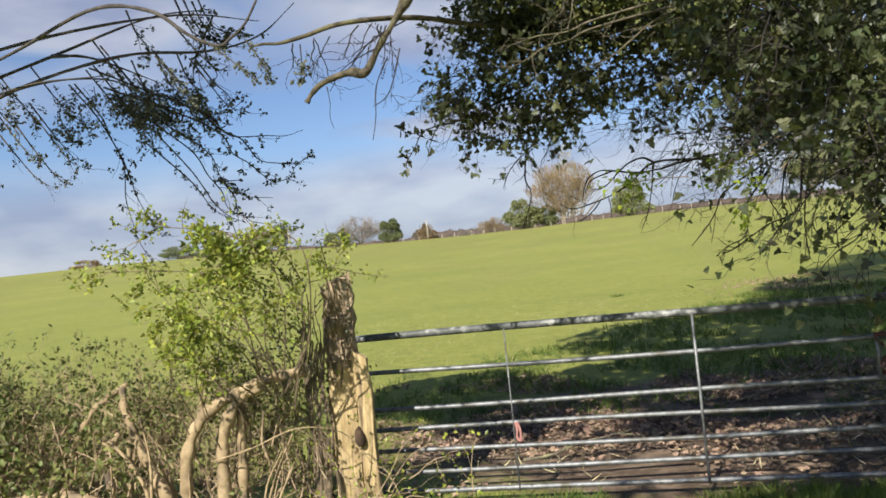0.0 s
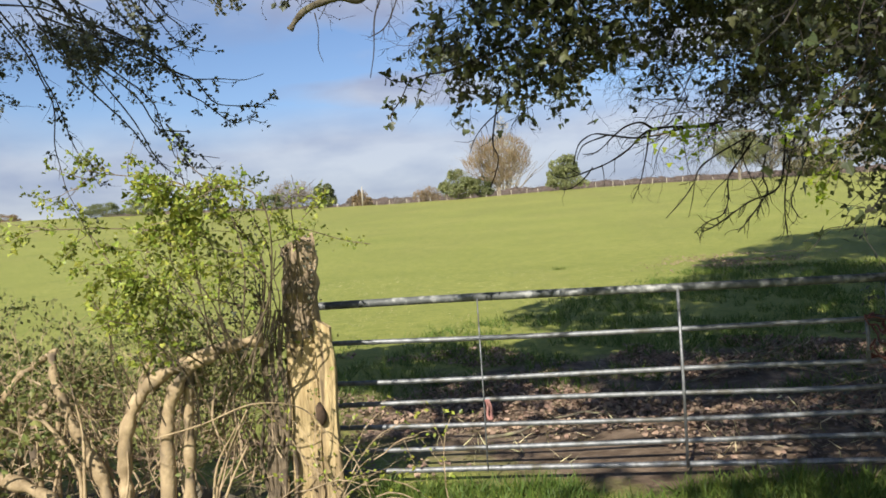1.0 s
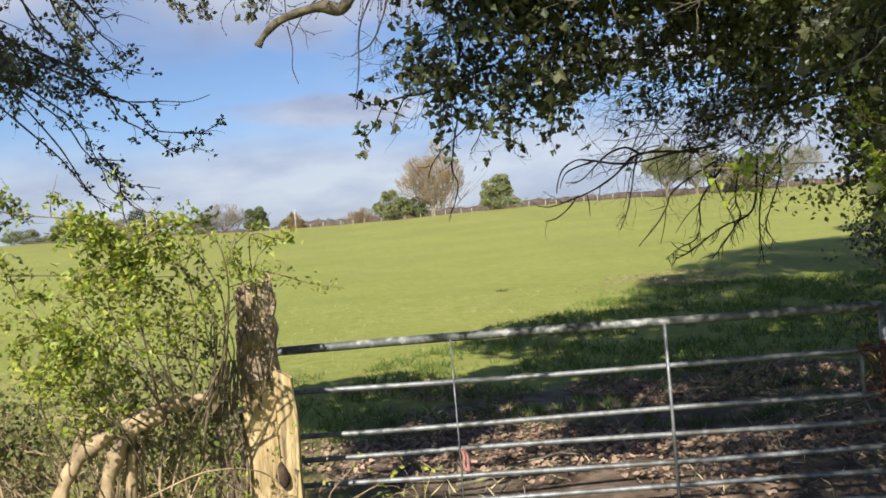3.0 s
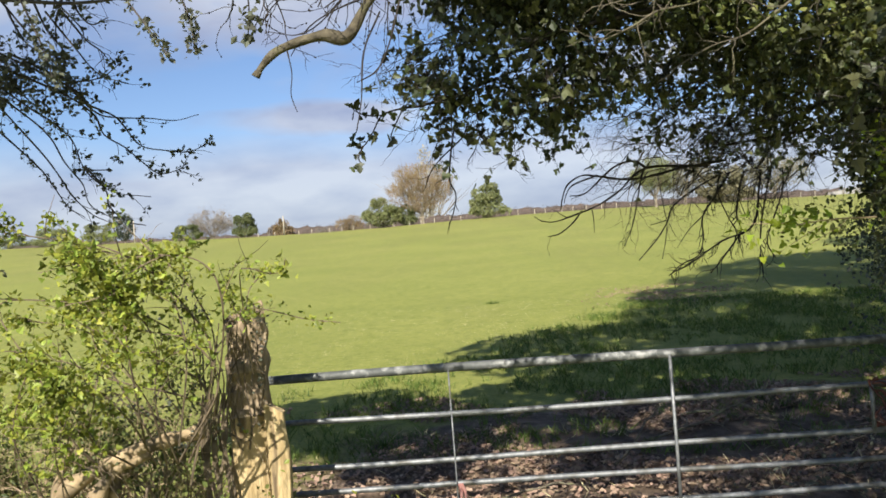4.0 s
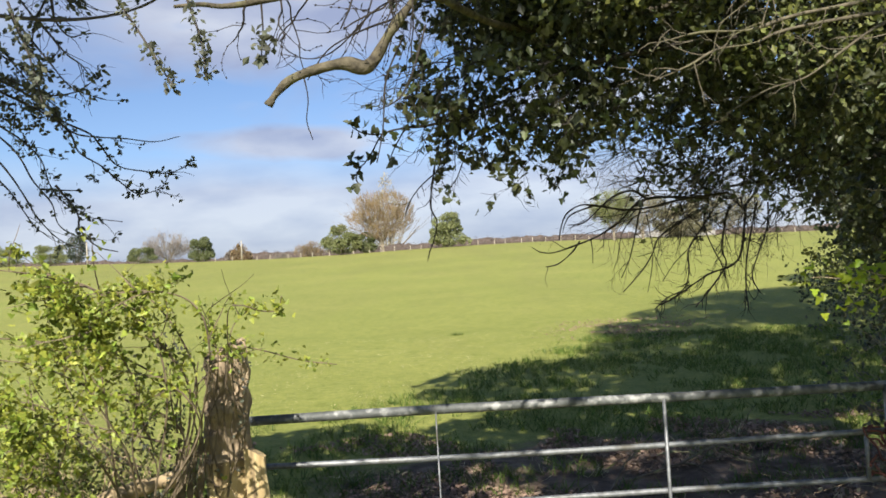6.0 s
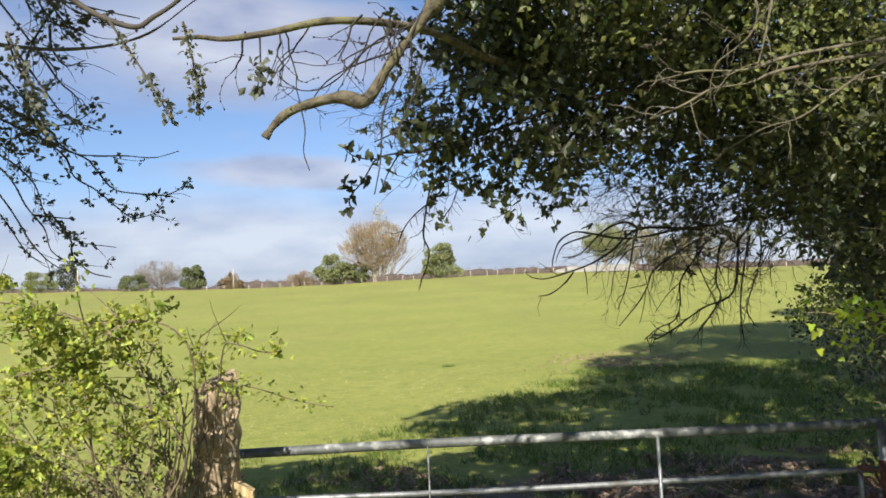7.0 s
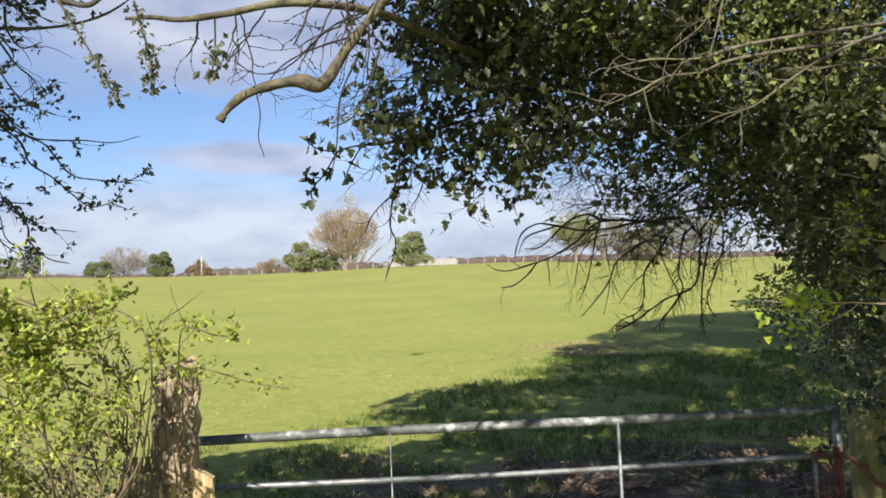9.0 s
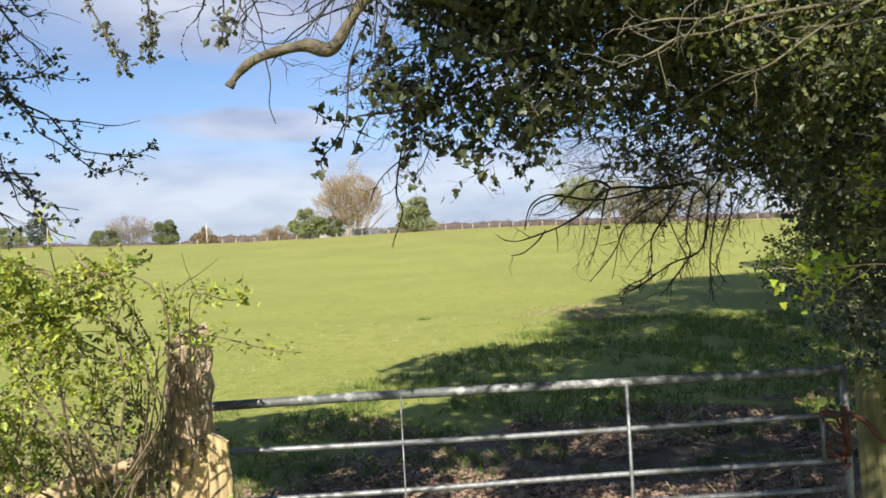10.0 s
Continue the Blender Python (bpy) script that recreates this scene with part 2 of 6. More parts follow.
# bark darkened in its colour for twigs in shade and silhouette
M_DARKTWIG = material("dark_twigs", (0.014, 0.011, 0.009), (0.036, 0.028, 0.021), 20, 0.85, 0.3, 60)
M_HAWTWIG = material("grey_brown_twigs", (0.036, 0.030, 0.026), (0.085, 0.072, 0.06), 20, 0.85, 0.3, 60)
M_IVY = material("ivy_leaves", (0.030, 0.040, 0.016), (0.092, 0.103, 0.041), 5, 0.46, 0.25, 60, island=0.6, translucent=0.25, spec=0.45)
M_HAW = material("young_hawthorn_leaves", (0.15, 0.19, 0.026), (0.35, 0.39, 0.065), 4, 0.45, 0.1, 60, island=0.45, translucent=0.35)
# hawthorn leaf colour greyed and darkened for backlit, shaded clusters
M_HAWDARK = material("shaded_budding_leaves", (0.066, 0.074, 0.054), (0.15, 0.155, 0.105), 4, 0.6, 0.1, 60, island=0.45, translucent=0.3)
M_OLIVE = material("olive_hedge_leaves", (0.085, 0.105, 0.028), (0.175, 0.19, 0.055), 4, 0.55, 0.1, 60, island=0.45, translucent=0.3)
M_BRIGHT = material("fresh_spring_leaves", (0.20, 0.28, 0.02), (0.32, 0.40, 0.04), 4, 0.5, 0.1, 60, island=0.3, translucent=0.45)
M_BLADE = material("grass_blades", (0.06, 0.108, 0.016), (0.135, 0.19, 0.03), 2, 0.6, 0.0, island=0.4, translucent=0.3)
M_STRAW = material("dry_straw", (0.42, 0.37, 0.19), (0.62, 0.55, 0.32), 2, 0.7, 0.0, island=0.3, translucent=0.2)
M_FIELD = material("cropped_blades", (0.14, 0.17, 0.032), (0.26, 0.28, 0.065), 2, 0.6, 0.0, island=0.35, translucent=0.3)
M_LITTER = material("dead_leaves", (0.20, 0.138, 0.096), (0.375, 0.268, 0.188), 5, 0.9, 0.2, 50, island=0.3, spec=0.2)
# far leaf colours are lightened and greyed: haze is put into them
M_FARLEAF = material("far_leaves", (0.185, 0.205, 0.085), (0.275, 0.295, 0.125), 0.4, 0.8, 0.0, island=0.3, translucent=0.35)
M_FARDARK = material("far_dark_leaves", (0.13, 0.15, 0.065), (0.20, 0.225, 0.095), 0.4, 0.8, 0.0, island=0.3, translucent=0.35)
M_FAROLIVE = material("far_olive_twigs", (0.185, 0.17, 0.095), (0.28, 0.255, 0.15), 0.4, 0.8, 0.0, island=0.3, translucent=0.3)
M_FARPINE = material("far_conifer", (0.04, 0.052, 0.034), (0.07, 0.088, 0.055), 0.4, 0.8, 0.0, island=0.3, translucent=0.15)
M_FARBUFF = material("far_budding_twigs", (0.20, 0.142, 0.074), (0.315, 0.232, 0.124), 0.4, 0.8, 0.0, island=0.35, translucent=0.25)
M_FARGREY = material("far_bare_twigs", (0.20, 0.17, 0.14), (0.30, 0.26, 0.21), 0.4, 0.8, 0.0, island=0.3, translucent=0.2)
M_FARPALE = material("far_pale_buds", (0.33, 0.29, 0.20), (0.44, 0.40, 0.29), 0.4, 0.8, 0.0, island=0.25, translucent=0.3)
M_FARTRUNK = material("far_bark", (0.16, 0.13, 0.09), (0.32, 0.27, 0.2), 2, 0.9, 0.3, 8)
M_HEDGEFAR = material("far_bare_hedge", (0.060, 0.049, 0.041), (0.112, 0.089, 0.073), 1.5, 1.0, 0.0, island=0.3, spec=0.05)
M_PALE = material("pale_timber", (0.32, 0.28, 0.21), (0.46, 0.41, 0.32), 3, 0.8, 0.2, 12)
M_WALLFAR = material("white_lorry_paint", (0.27, 0.255, 0.232), (0.33, 0.315, 0.29), 1.0, 0.85, 0.1, 8)
M_ROOFFAR = material("grey_sheet_roof", (0.16, 0.15, 0.15), (0.26, 0.24, 0.23), 1.0, 0.7, 0.1, 8)
M_TWINE = material("faded_red_twine", (0.30, 0.13, 0.11), (0.42, 0.22, 0.19), 30, 0.9, 0.4, 120)


# ---- mesh building ----
class Mesh:
    """Collects vertices and faces of one part."""

    def __init__(self):
        self.v, self.f, self.n = [], [], 0

    def add(self, verts, faces):
        self.v.append(np.asarray(verts, float).reshape(-1, 3))
        self.f.extend([[i + self.n for i in f] for f in faces])
        self.n += len(self.v[-1])

    def tube(self, pts, radii, sides=6, caps=True):
        pts = [Vector(p) for p in pts]
        n = len(pts)
        if not hasattr(radii, "__len__"):
            radii = [radii] * n
        up = Vector((0.13, 0.31, 0.94)).normalized()
        rings, faces = [], []
        side = None
        for k, p in enumerate(pts):
            d = (pts[min(k + 1, n - 1)] - pts[max(k - 1, 0)]).normalized()
            if side is None:
                side = d.cross(up)
                if side.length < 0.2:
                    side = d.cross(Vector((1, 0, 0)))
            side = (side - d * side.dot(d)).normalized()
            o = d.cross(side)
            for s in range(sides):
                a = 2 * math.pi * s / sides
                rings.append(p + radii[k] * (math.cos(a) * side + math.sin(a) * o))
        for k in range(n - 1):
            for s in range(sides):
                a, b = k * sides + s, k * sides + (s + 1) % sides
                faces.append((a, b, b + sides, a + sides))
        if caps:
            faces.append(tuple(range(sides))[::-1])
            faces.append(tuple((n - 1) * sides + s for s in range(sides)))
        self.add(rings, faces)

    def box(self, lo, hi):
        x0, y0, z0 = lo
        x1, y1, z1 = hi
        self.add([(x0, y0, z0), (x1, y0, z0), (x1, y1, z0), (x0, y1, z0), (x0, y0, z1), (x1, y0, z1), (x1, y1, z1), (x0, y1, z1)],
                 [(3, 2, 1, 0), (4, 5, 6, 7), (0, 1, 5, 4), (1, 2, 6, 5), (2, 3, 7, 6), (3, 0, 4, 7)])

    def cards(self, template, faces, p, d, nrm, size):
        """Many small pieces at once: template columns run along d, sideways and along the normal."""
        p, d, nrm, size = np.asarray(p, float), np.asarray(d, float), np.asarray(nrm, float), np.asarray(size, float).reshape(-1)
        if len(p) == 0:
            return
        d = d / (np.linalg.norm(d, axis=1, keepdims=True) + 1e-9)
        s = np.cross(nrm, d)
        s = s / (np.linalg.norm(s, axis=1, keepdims=True) + 1e-9)
        u = np.cross(d, s)
        T = np.asarray(template, float)
        V = p[:, None, :] + size[:, None, None] * (T[None, :, 0:1] * d[:, None, :] + T[None, :, 1:2] * s[:, None, :] + T[None, :, 2:3] * u[:, None, :])
        k = len(T)
        base = self.n
        self.v.append(V.reshape(-1, 3))
        for i in range(len(p)):
            o = base + i * k
            self.f.extend([[o + j for j in f] for f in faces])
        self.n += len(p) * k

    def part(self, name, mat, parent=None, label="", smooth=False, at=None, kind=""):
        me = bpy.data.meshes.new(name)
        v = np.concatenate(self.v) if self.v else np.zeros((0, 3))
        base = Vector(at) if at is not None else (world_of(parent) if parent else Vector((0, 0, 0)))
        me.from_pydata((v - np.array(base)).tolist(), [], self.f)
        if smooth:
            me.polygons.foreach_set("use_smooth", [True] * len(me.polygons))
        me.materials.append(mat)
        me.update()
        ob = new(name, me)
        if parent:
            ob.parent = parent
            ob.location = base - world_of(parent)
        else:
            ob.location = base
        return tagged(ob, label=label, kind=kind)


def world_of(ob):
    p = Vector((0, 0, 0))
    while ob:
        p += ob.location
        ob = ob.parent
    return p


def thing(name, at, label, category, group="", kind=""):
    ob = new(name)
    ob.location = at
    ob.empty_display_size = 0.1
    return tagged(ob, label, category, group, kind)


IVY_T = [(0, 0, 0), (0.10, 0.36, 0.07), (0.52, 0.30, 0.06), (1, 0, -0.05), (0.52, -0.30, 0.06), (0.10, -0.36, 0.07), (0.42, 0, -0.03)]
IVY_F = [(0, 6, 2, 1), (6, 3, 2), (0, 5, 4, 6), (6, 4, 3)]
LOBED_T = [(0, 0, 0), (-0.07, 0.2, 0.05), (0.12, 0.5, 0.10), (0.38, 0.22, 0.03), (0.56, 0.30, 0.06), (1, 0, -0.08), (0.56, -0.30, 0.06), (0.38, -0.22, 0.03), (0.12, -0.5, 0.10), (-0.07, -0.2, 0.05)]
LOBED_F = [(0, 3, 2, 1), (0, 5, 4, 3), (0, 9, 8, 7), (0, 7, 6, 5)]
LEAF_T = [(0, 0, 0), (0.5, 0.32, 0.08), (1, 0, 0), (0.5, -0.32, 0.08)]
LEAF_F = [(0, 2, 1), (0, 3, 2)]
BLADE_T = [(0, 0.03, 0), (0, -0.03, 0), (0.55, -0.022, 0.05), (0.55, 0.022, 0.05), (1, 0, 0.22)]
BLADE_F = [(0, 1, 2, 3), (3, 2, 4)]
rng = np.random.default_rng(7)


def unit(n, up=0.0):
    d = rng.normal(size=(n, 3))
    d[:, 2] += up
    return d / np.linalg.norm(d, axis=1, keepdims=True)


def in_ellipsoid(c, r, n, shell=0.0):
    """Random places in an ellipsoid; shell near 1 keeps them towards its skin."""
    d = unit(n)
    q = (shell + (1 - shell) * rng.random(n) ** 1.0) ** (1 / 2.2)
    return np.array(c) + d * q[:, None] * np.array(r)


def grow(mesh, start, way, length, r0, levels, children=4, droop=0.0, wiggle=0.25, spread=0.8, sides=5, taper=0.35, segs=6, out=None, level=0):
    """A branch of tapering tubes with side branches; returns points (place, direction, level) for leaves."""
    out = [] if out is None else out
    p, d = Vector(start), Vector(way).normalized()
    pts, rad = [p.copy()], [r0]
    for k in range(segs):
        d = (d + Vector(rng.normal(size=3)) * wiggle * 0.5 + Vector((0, 0, -droop))).normalized()
        p = p + d * (length / segs)
        pts.append(p.copy())
        rad.append(r0 * (1 - (1 - taper) * (k + 1) / segs))
        out.append((p.copy(), d.copy(), level))
    mesh.tube(pts, rad, max(3, sides))
    if levels > 0:
        for c in range(children):
            t = 0.25 + 0.75 * (c + rng.random()) / children
            i = min(int(t * segs), segs - 1)
            q = pts[i].lerp(pts[i + 1], t * segs - i)
            dd = (pts[i + 1] - pts[i]).normalized()
            w = (dd + Vector(unit(1)[0]) * spread).normalized()
            grow(mesh, q, w, length * (0.45 + 0.3 * rng.random()), max(rad[i] * 0.55, 0.0012), levels - 1, children, droop, wiggle, spread, max(3, sides - 1), taper, max(3, segs - 1), out, level + 1)
    return out


# ---- ground ----
def ground_z(x, y):
    ridge = np.interp(x, [-400, -130, -88, -60, -52, -41, -29, -15, 3, 18, 35, 60, 90, 400], [9.0, 8.9, 8.8, 7.75, 7.45, 7.15, 6.95, 7.0, 7.35, 7.35, 7.1, 6.6, 6.2, 6.0])
    u = np.clip((np.asarray(y, float) - 6) / 144, 0, 1)
    z = ridge * u ** 1.5
    # a lane runs sunken behind the crest
    z = z - 2.2 * np.clip((np.asarray(y, float) - 151) / 7, 0, 1) - np.maximum(np.asarray(y, float) - 185, 0) * 0.03
    near = np.clip(1 - np.abs(np.asarray(y, float) - 8) / 9, 0, 1)
    z = z + near * 0.022 * (np.sin(x * 2.1 + 0.7 * y) + np.sin(1.7 * y - 0.9 * x) + 0.7 * np.sin(4.3 * x + 3.1 * y)) * np.clip(y - 5.7, 0, 1)
    return z


def build_ground():
    xs = np.unique(np.concatenate([np.linspace(-900, -60, 22), np.linspace(-60, -8, 40), np.linspace(-8, 12, 110), np.linspace(12, 90, 46), np.linspace(90, 900, 22)]))
    ys = np.unique(np.concatenate([np.linspace(-300, -10, 12), np.linspace(-10, 4, 20), np.linspace(4, 26, 130), np.linspace(26, 148, 70), np.linspace(149, 172, 24), np.linspace(175, 1400, 24)]))
    X, Y = np.meshgrid(xs, ys)
    Z = ground_z(X, Y)
    n = len(xs)
    m = Mesh()
    m.add(np.stack([X, Y, Z], -1).reshape(-1, 3), [(j * n + i, j * n + i + 1, (j + 1) * n + i + 1, (j + 1) * n + i) for j in range(len(ys) - 1) for i in range(n - 1)])
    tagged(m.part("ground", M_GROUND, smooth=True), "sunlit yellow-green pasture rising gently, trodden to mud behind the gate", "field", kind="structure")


build_ground()

GATE_Y = 5.6
RAILS = [(1.20, 0.026), (0.945, 0.0165), (0.688, 0.0165), (0.54, 0.0165), (0.385, 0.0165), (0.24, 0.0165), (0.095, 0.0185)]


def build_gate():
    g = thing("field_gate", (1.1, GATE_Y, 0.0), "closed galvanised steel seven-bar field gate, dulled and dirty, between timber posts", "gate")
    x0, x1 = -0.74, 2.885
    for k, (z, r) in enumerate(RAILS):
        m = Mesh()
        a, b = (x0, x1) if k in (0, 6) else (x0 + 0.02, 2.86)
        m.tube([(a + (b - a) * t, GATE_Y + 0.004 * math.sin(9 * t + k), z + 0.006 * math.sin(5 * t + 2 * k)) for t in np.linspace(0, 1, 16)], r, 10)
        m.part("top_rail" if k == 0 else "rail", M_TOPRAIL if k == 0 else M_STEEL, g, "thicker dull grey top tube, sun dapples painted as pale flecks" if k == 0 else "", smooth=True)
    for x, z0, z1, r in ((x0, 0.07, 1.21, 0.02), (0.405, 0.08, 1.2, 0.0048), (1.65, 0.08, 1.2, 0.010), (2.875, 0.06, 1.205, 0.022), (2.74, 0.69, 0.945, 0.012)):
        m = Mesh()
        m.tube([(x, GATE_Y - 0.018, z0), (x + 0.002, GATE_Y - 0.018, (z0 + z1) / 2), (x, GATE_Y - 0.018, z1)], r, 8)
        m.part("upright", M_STEEL, g, smooth=True)
    m = Mesh()
    m.tube([(2.86, GATE_Y - 0.03, 1.0), (2.87, GATE_Y - 0.03, 0.72)], 0.02, 8)
    m.part("latch", M_RUST, g, "rust-red spring latch", smooth=True)


build_gate()


def split_post(name, rings, mat, parent, label=""):
    """A rough-hewn baulk: ring after ring of an uneven outline."""
    m = Mesh()
    V, F, k = [], [], len(rings[0])
    for r in rings:
        V += r
    for j in range(len(rings) - 1):
        for i in range(k):
            a, b = j * k + i, j * k + (i + 1) % k
            F.append((a, b, b + k, a + k))
    F.append(tuple(range(k))[::-1])
    F.append(tuple((len(rings) - 1) * k + i for i in range(k)))
    m.add(V, F)
    return m.part(name, mat, parent, label)


def baulk(c0, c1, z0, z1, w, d, n=14, rough=0.012, taper=1.0, turn=0.0, skew=0.0):
    rings = []
    for j in range(n + 1):
        t = j / n
        cx, cy = c0[0] + (c1[0] - c0[0]) * t, c0[1] + (c1[1] - c0[1]) * t
        s = 1 - (1 - taper) * t
        ring = []
        for k, (u, v) in enumerate([(-1, -0.8), (-0.8, -1), (0.1, -1.06), (0.85, -1), (1, -0.8), (1.03, 0.1), (0.9, 1), (-0.9, 1), (-1.04, 0.1)]):
            q = rough * (noise.noise(Vector((cx * 9 + u * 2, cy * 9 + v * 2, z0 + t * 6))) * 1.6)
            x, y = (u * w / 2 * s + q), (v * d / 2 * s + q)
            a = turn + 0.1 * math.sin(3 * t)
            ring.append((cx + x * math.cos(a) - y * math.sin(a), cy + x * math.sin(a) + y * math.cos(a),
                         z0 + (z1 - z0) * t + (skew * u + rough * 2.5 * noise.noise(Vector((u * 3, v * 3, 4.1)))) * (t > 0.99)))
        rings.append(ring)
    return rings


def build_posts():
    p = thing("gate_post", (-0.58, 5.05, 0.0), "old pale split oak gate post with rotten dark top", "gate post", "gate posts")
    split_post("post_body", baulk((-0.625, 5.08), (-0.61, 5.08), -0.2, 1.12, 0.185, 0.20, rough=0.016, turn=0.35, taper=0.95), M_POST, p)
    split_post("post_top", baulk((-0.60, 5.08), (-0.585, 5.08), 1.12, 1.64, 0.195, 0.19, rough=0.034, turn=0.38, taper=0.86, skew=0.02), M_POSTDARK, p, "dark rotten upper end of the post")
    split_post("split_stake", baulk((-0.43, 4.99), (-0.45, 5.02), -0.2, 1.15, 0.12, 0.09, rough=0.012, turn=0.15, taper=0.75, skew=-0.03), M_POST, p, "pale split stake against the post")
    split_post("short_stake", baulk((-0.80, 5.05), (-0.79, 5.05), -0.2, 0.55, 0.11, 0.10, rough=0.02, turn=0.2, taper=0.9, skew=0.03), M_POST, p, "short broken stake beside the post")
    # a raised dark lump; the shade inside the hole is its colour
    m = Mesh()
    m.tube([(-0.475, 4.96, 0.575), (-0.47, 4.937, 0.60), (-0.478, 4.932, 0.64), (-0.482, 4.937, 0.68), (-0.485, 4.96, 0.70)], [0.012, 0.03, 0.036, 0.022, 0.008], 9)
    m.part("knot_hole", M_KNOT, p, "dark lump standing in for the knot hole between post and stake", smooth=True)
    q = thing("gate_post", (3.08, 5.58, 0.0), "square olive-green timber gate post, tree shade put into its colour", "gate post", "gate posts")
    split_post("post_body", baulk((3.08, 5.58), (3.07, 5.58), -0.2, 1.2, 0.18, 0.18, rough=0.008, turn=0.1), M_POSTGREEN, q)


build_posts()


# ---- trees overhead ----
def smooth_path(pts, n=6):
    """A soft curve through a few points."""
    P = [Vector(p) for p in pts]
    P = [P[0] * 2 - P[1]] + P + [P[-1] * 2 - P[-2]]
    out = []
    for k in range(1, len(P) - 2):
        for j in range(n):
            t = j / n
            a, b, c, d = P[k - 1], P[k], P[k + 1], P[k + 2]
            out.append(0.5 * (2 * b + (c - a) * t + (2 * a - 5 * b + 4 * c - d) * t * t + (3 * b - a - 3 * c + d) * t ** 3))
    return out + [P[-2]]


def limb(mesh, pts, r0, r1, sides=8, n=6, knots=0.12):
    q = smooth_path(pts, n)
    m = len(q) - 1
    rad = [(r0 + (r1 - r0) * k / m) * (1 + knots * noise.noise(q[k] * 14)) for k in range(m + 1)]
    mesh.tube(q, rad, sides)
    return q


def leaves_along(mesh, spots, per, size, spread, template=LEAF_T, faces=LEAF_F, up=0.4, least=0):
    """Leaves round the twigs' points; spots are (place, direction, level)."""
    s = [q for q in spots if q[2] >= least]
    if not s:
        return
    P = np.repeat(np.array([tuple(q[0]) for q in s]), per, 0)
    D = np.repeat(np.array([tuple(q[1]) for q in s]), per, 0)
    n = len(P)
    P = P + rng.normal(size=(n, 3)) * spread
    d = D * 0.5 + unit(n)
    mesh.cards(template, faces, P, d, unit(n, up), size * (0.6 + 0.7 * rng.random(n)))


def fill(mesh, c, r, n, size, shell=0.2, droop=-0.5, clump=0.0, gap=-0.06):
    P = in_ellipsoid(c, r, n, shell)
    if clump:
        P = P[[noise.noise(Vector(p) * clump) + 0.5 * noise.noise(Vector(p) * clump * 2.7) > gap for p in P]]
        n = len(P)
        d = unit(n)
        d[:, 2] += droop
        side, big = unit(n, 0.5), size * (0.35 + 1.1 * rng.random(n) ** 1.4)
        h = n * 2 // 5
        mesh.cards(LOBED_T, LOBED_F, P[:h], d[:h], side[:h], big[:h])
        mesh.cards(LEAF_T, LEAF_F, P[h:], d[h:], side[h:], big[h:] * 1.25)
        return
    d = unit(n)
    d[:, 2] += droop
    mesh.cards(IVY_T, IVY_F, P, d, unit(n, 0.5), size * (0.55 + 0.75 * rng.random(n)))


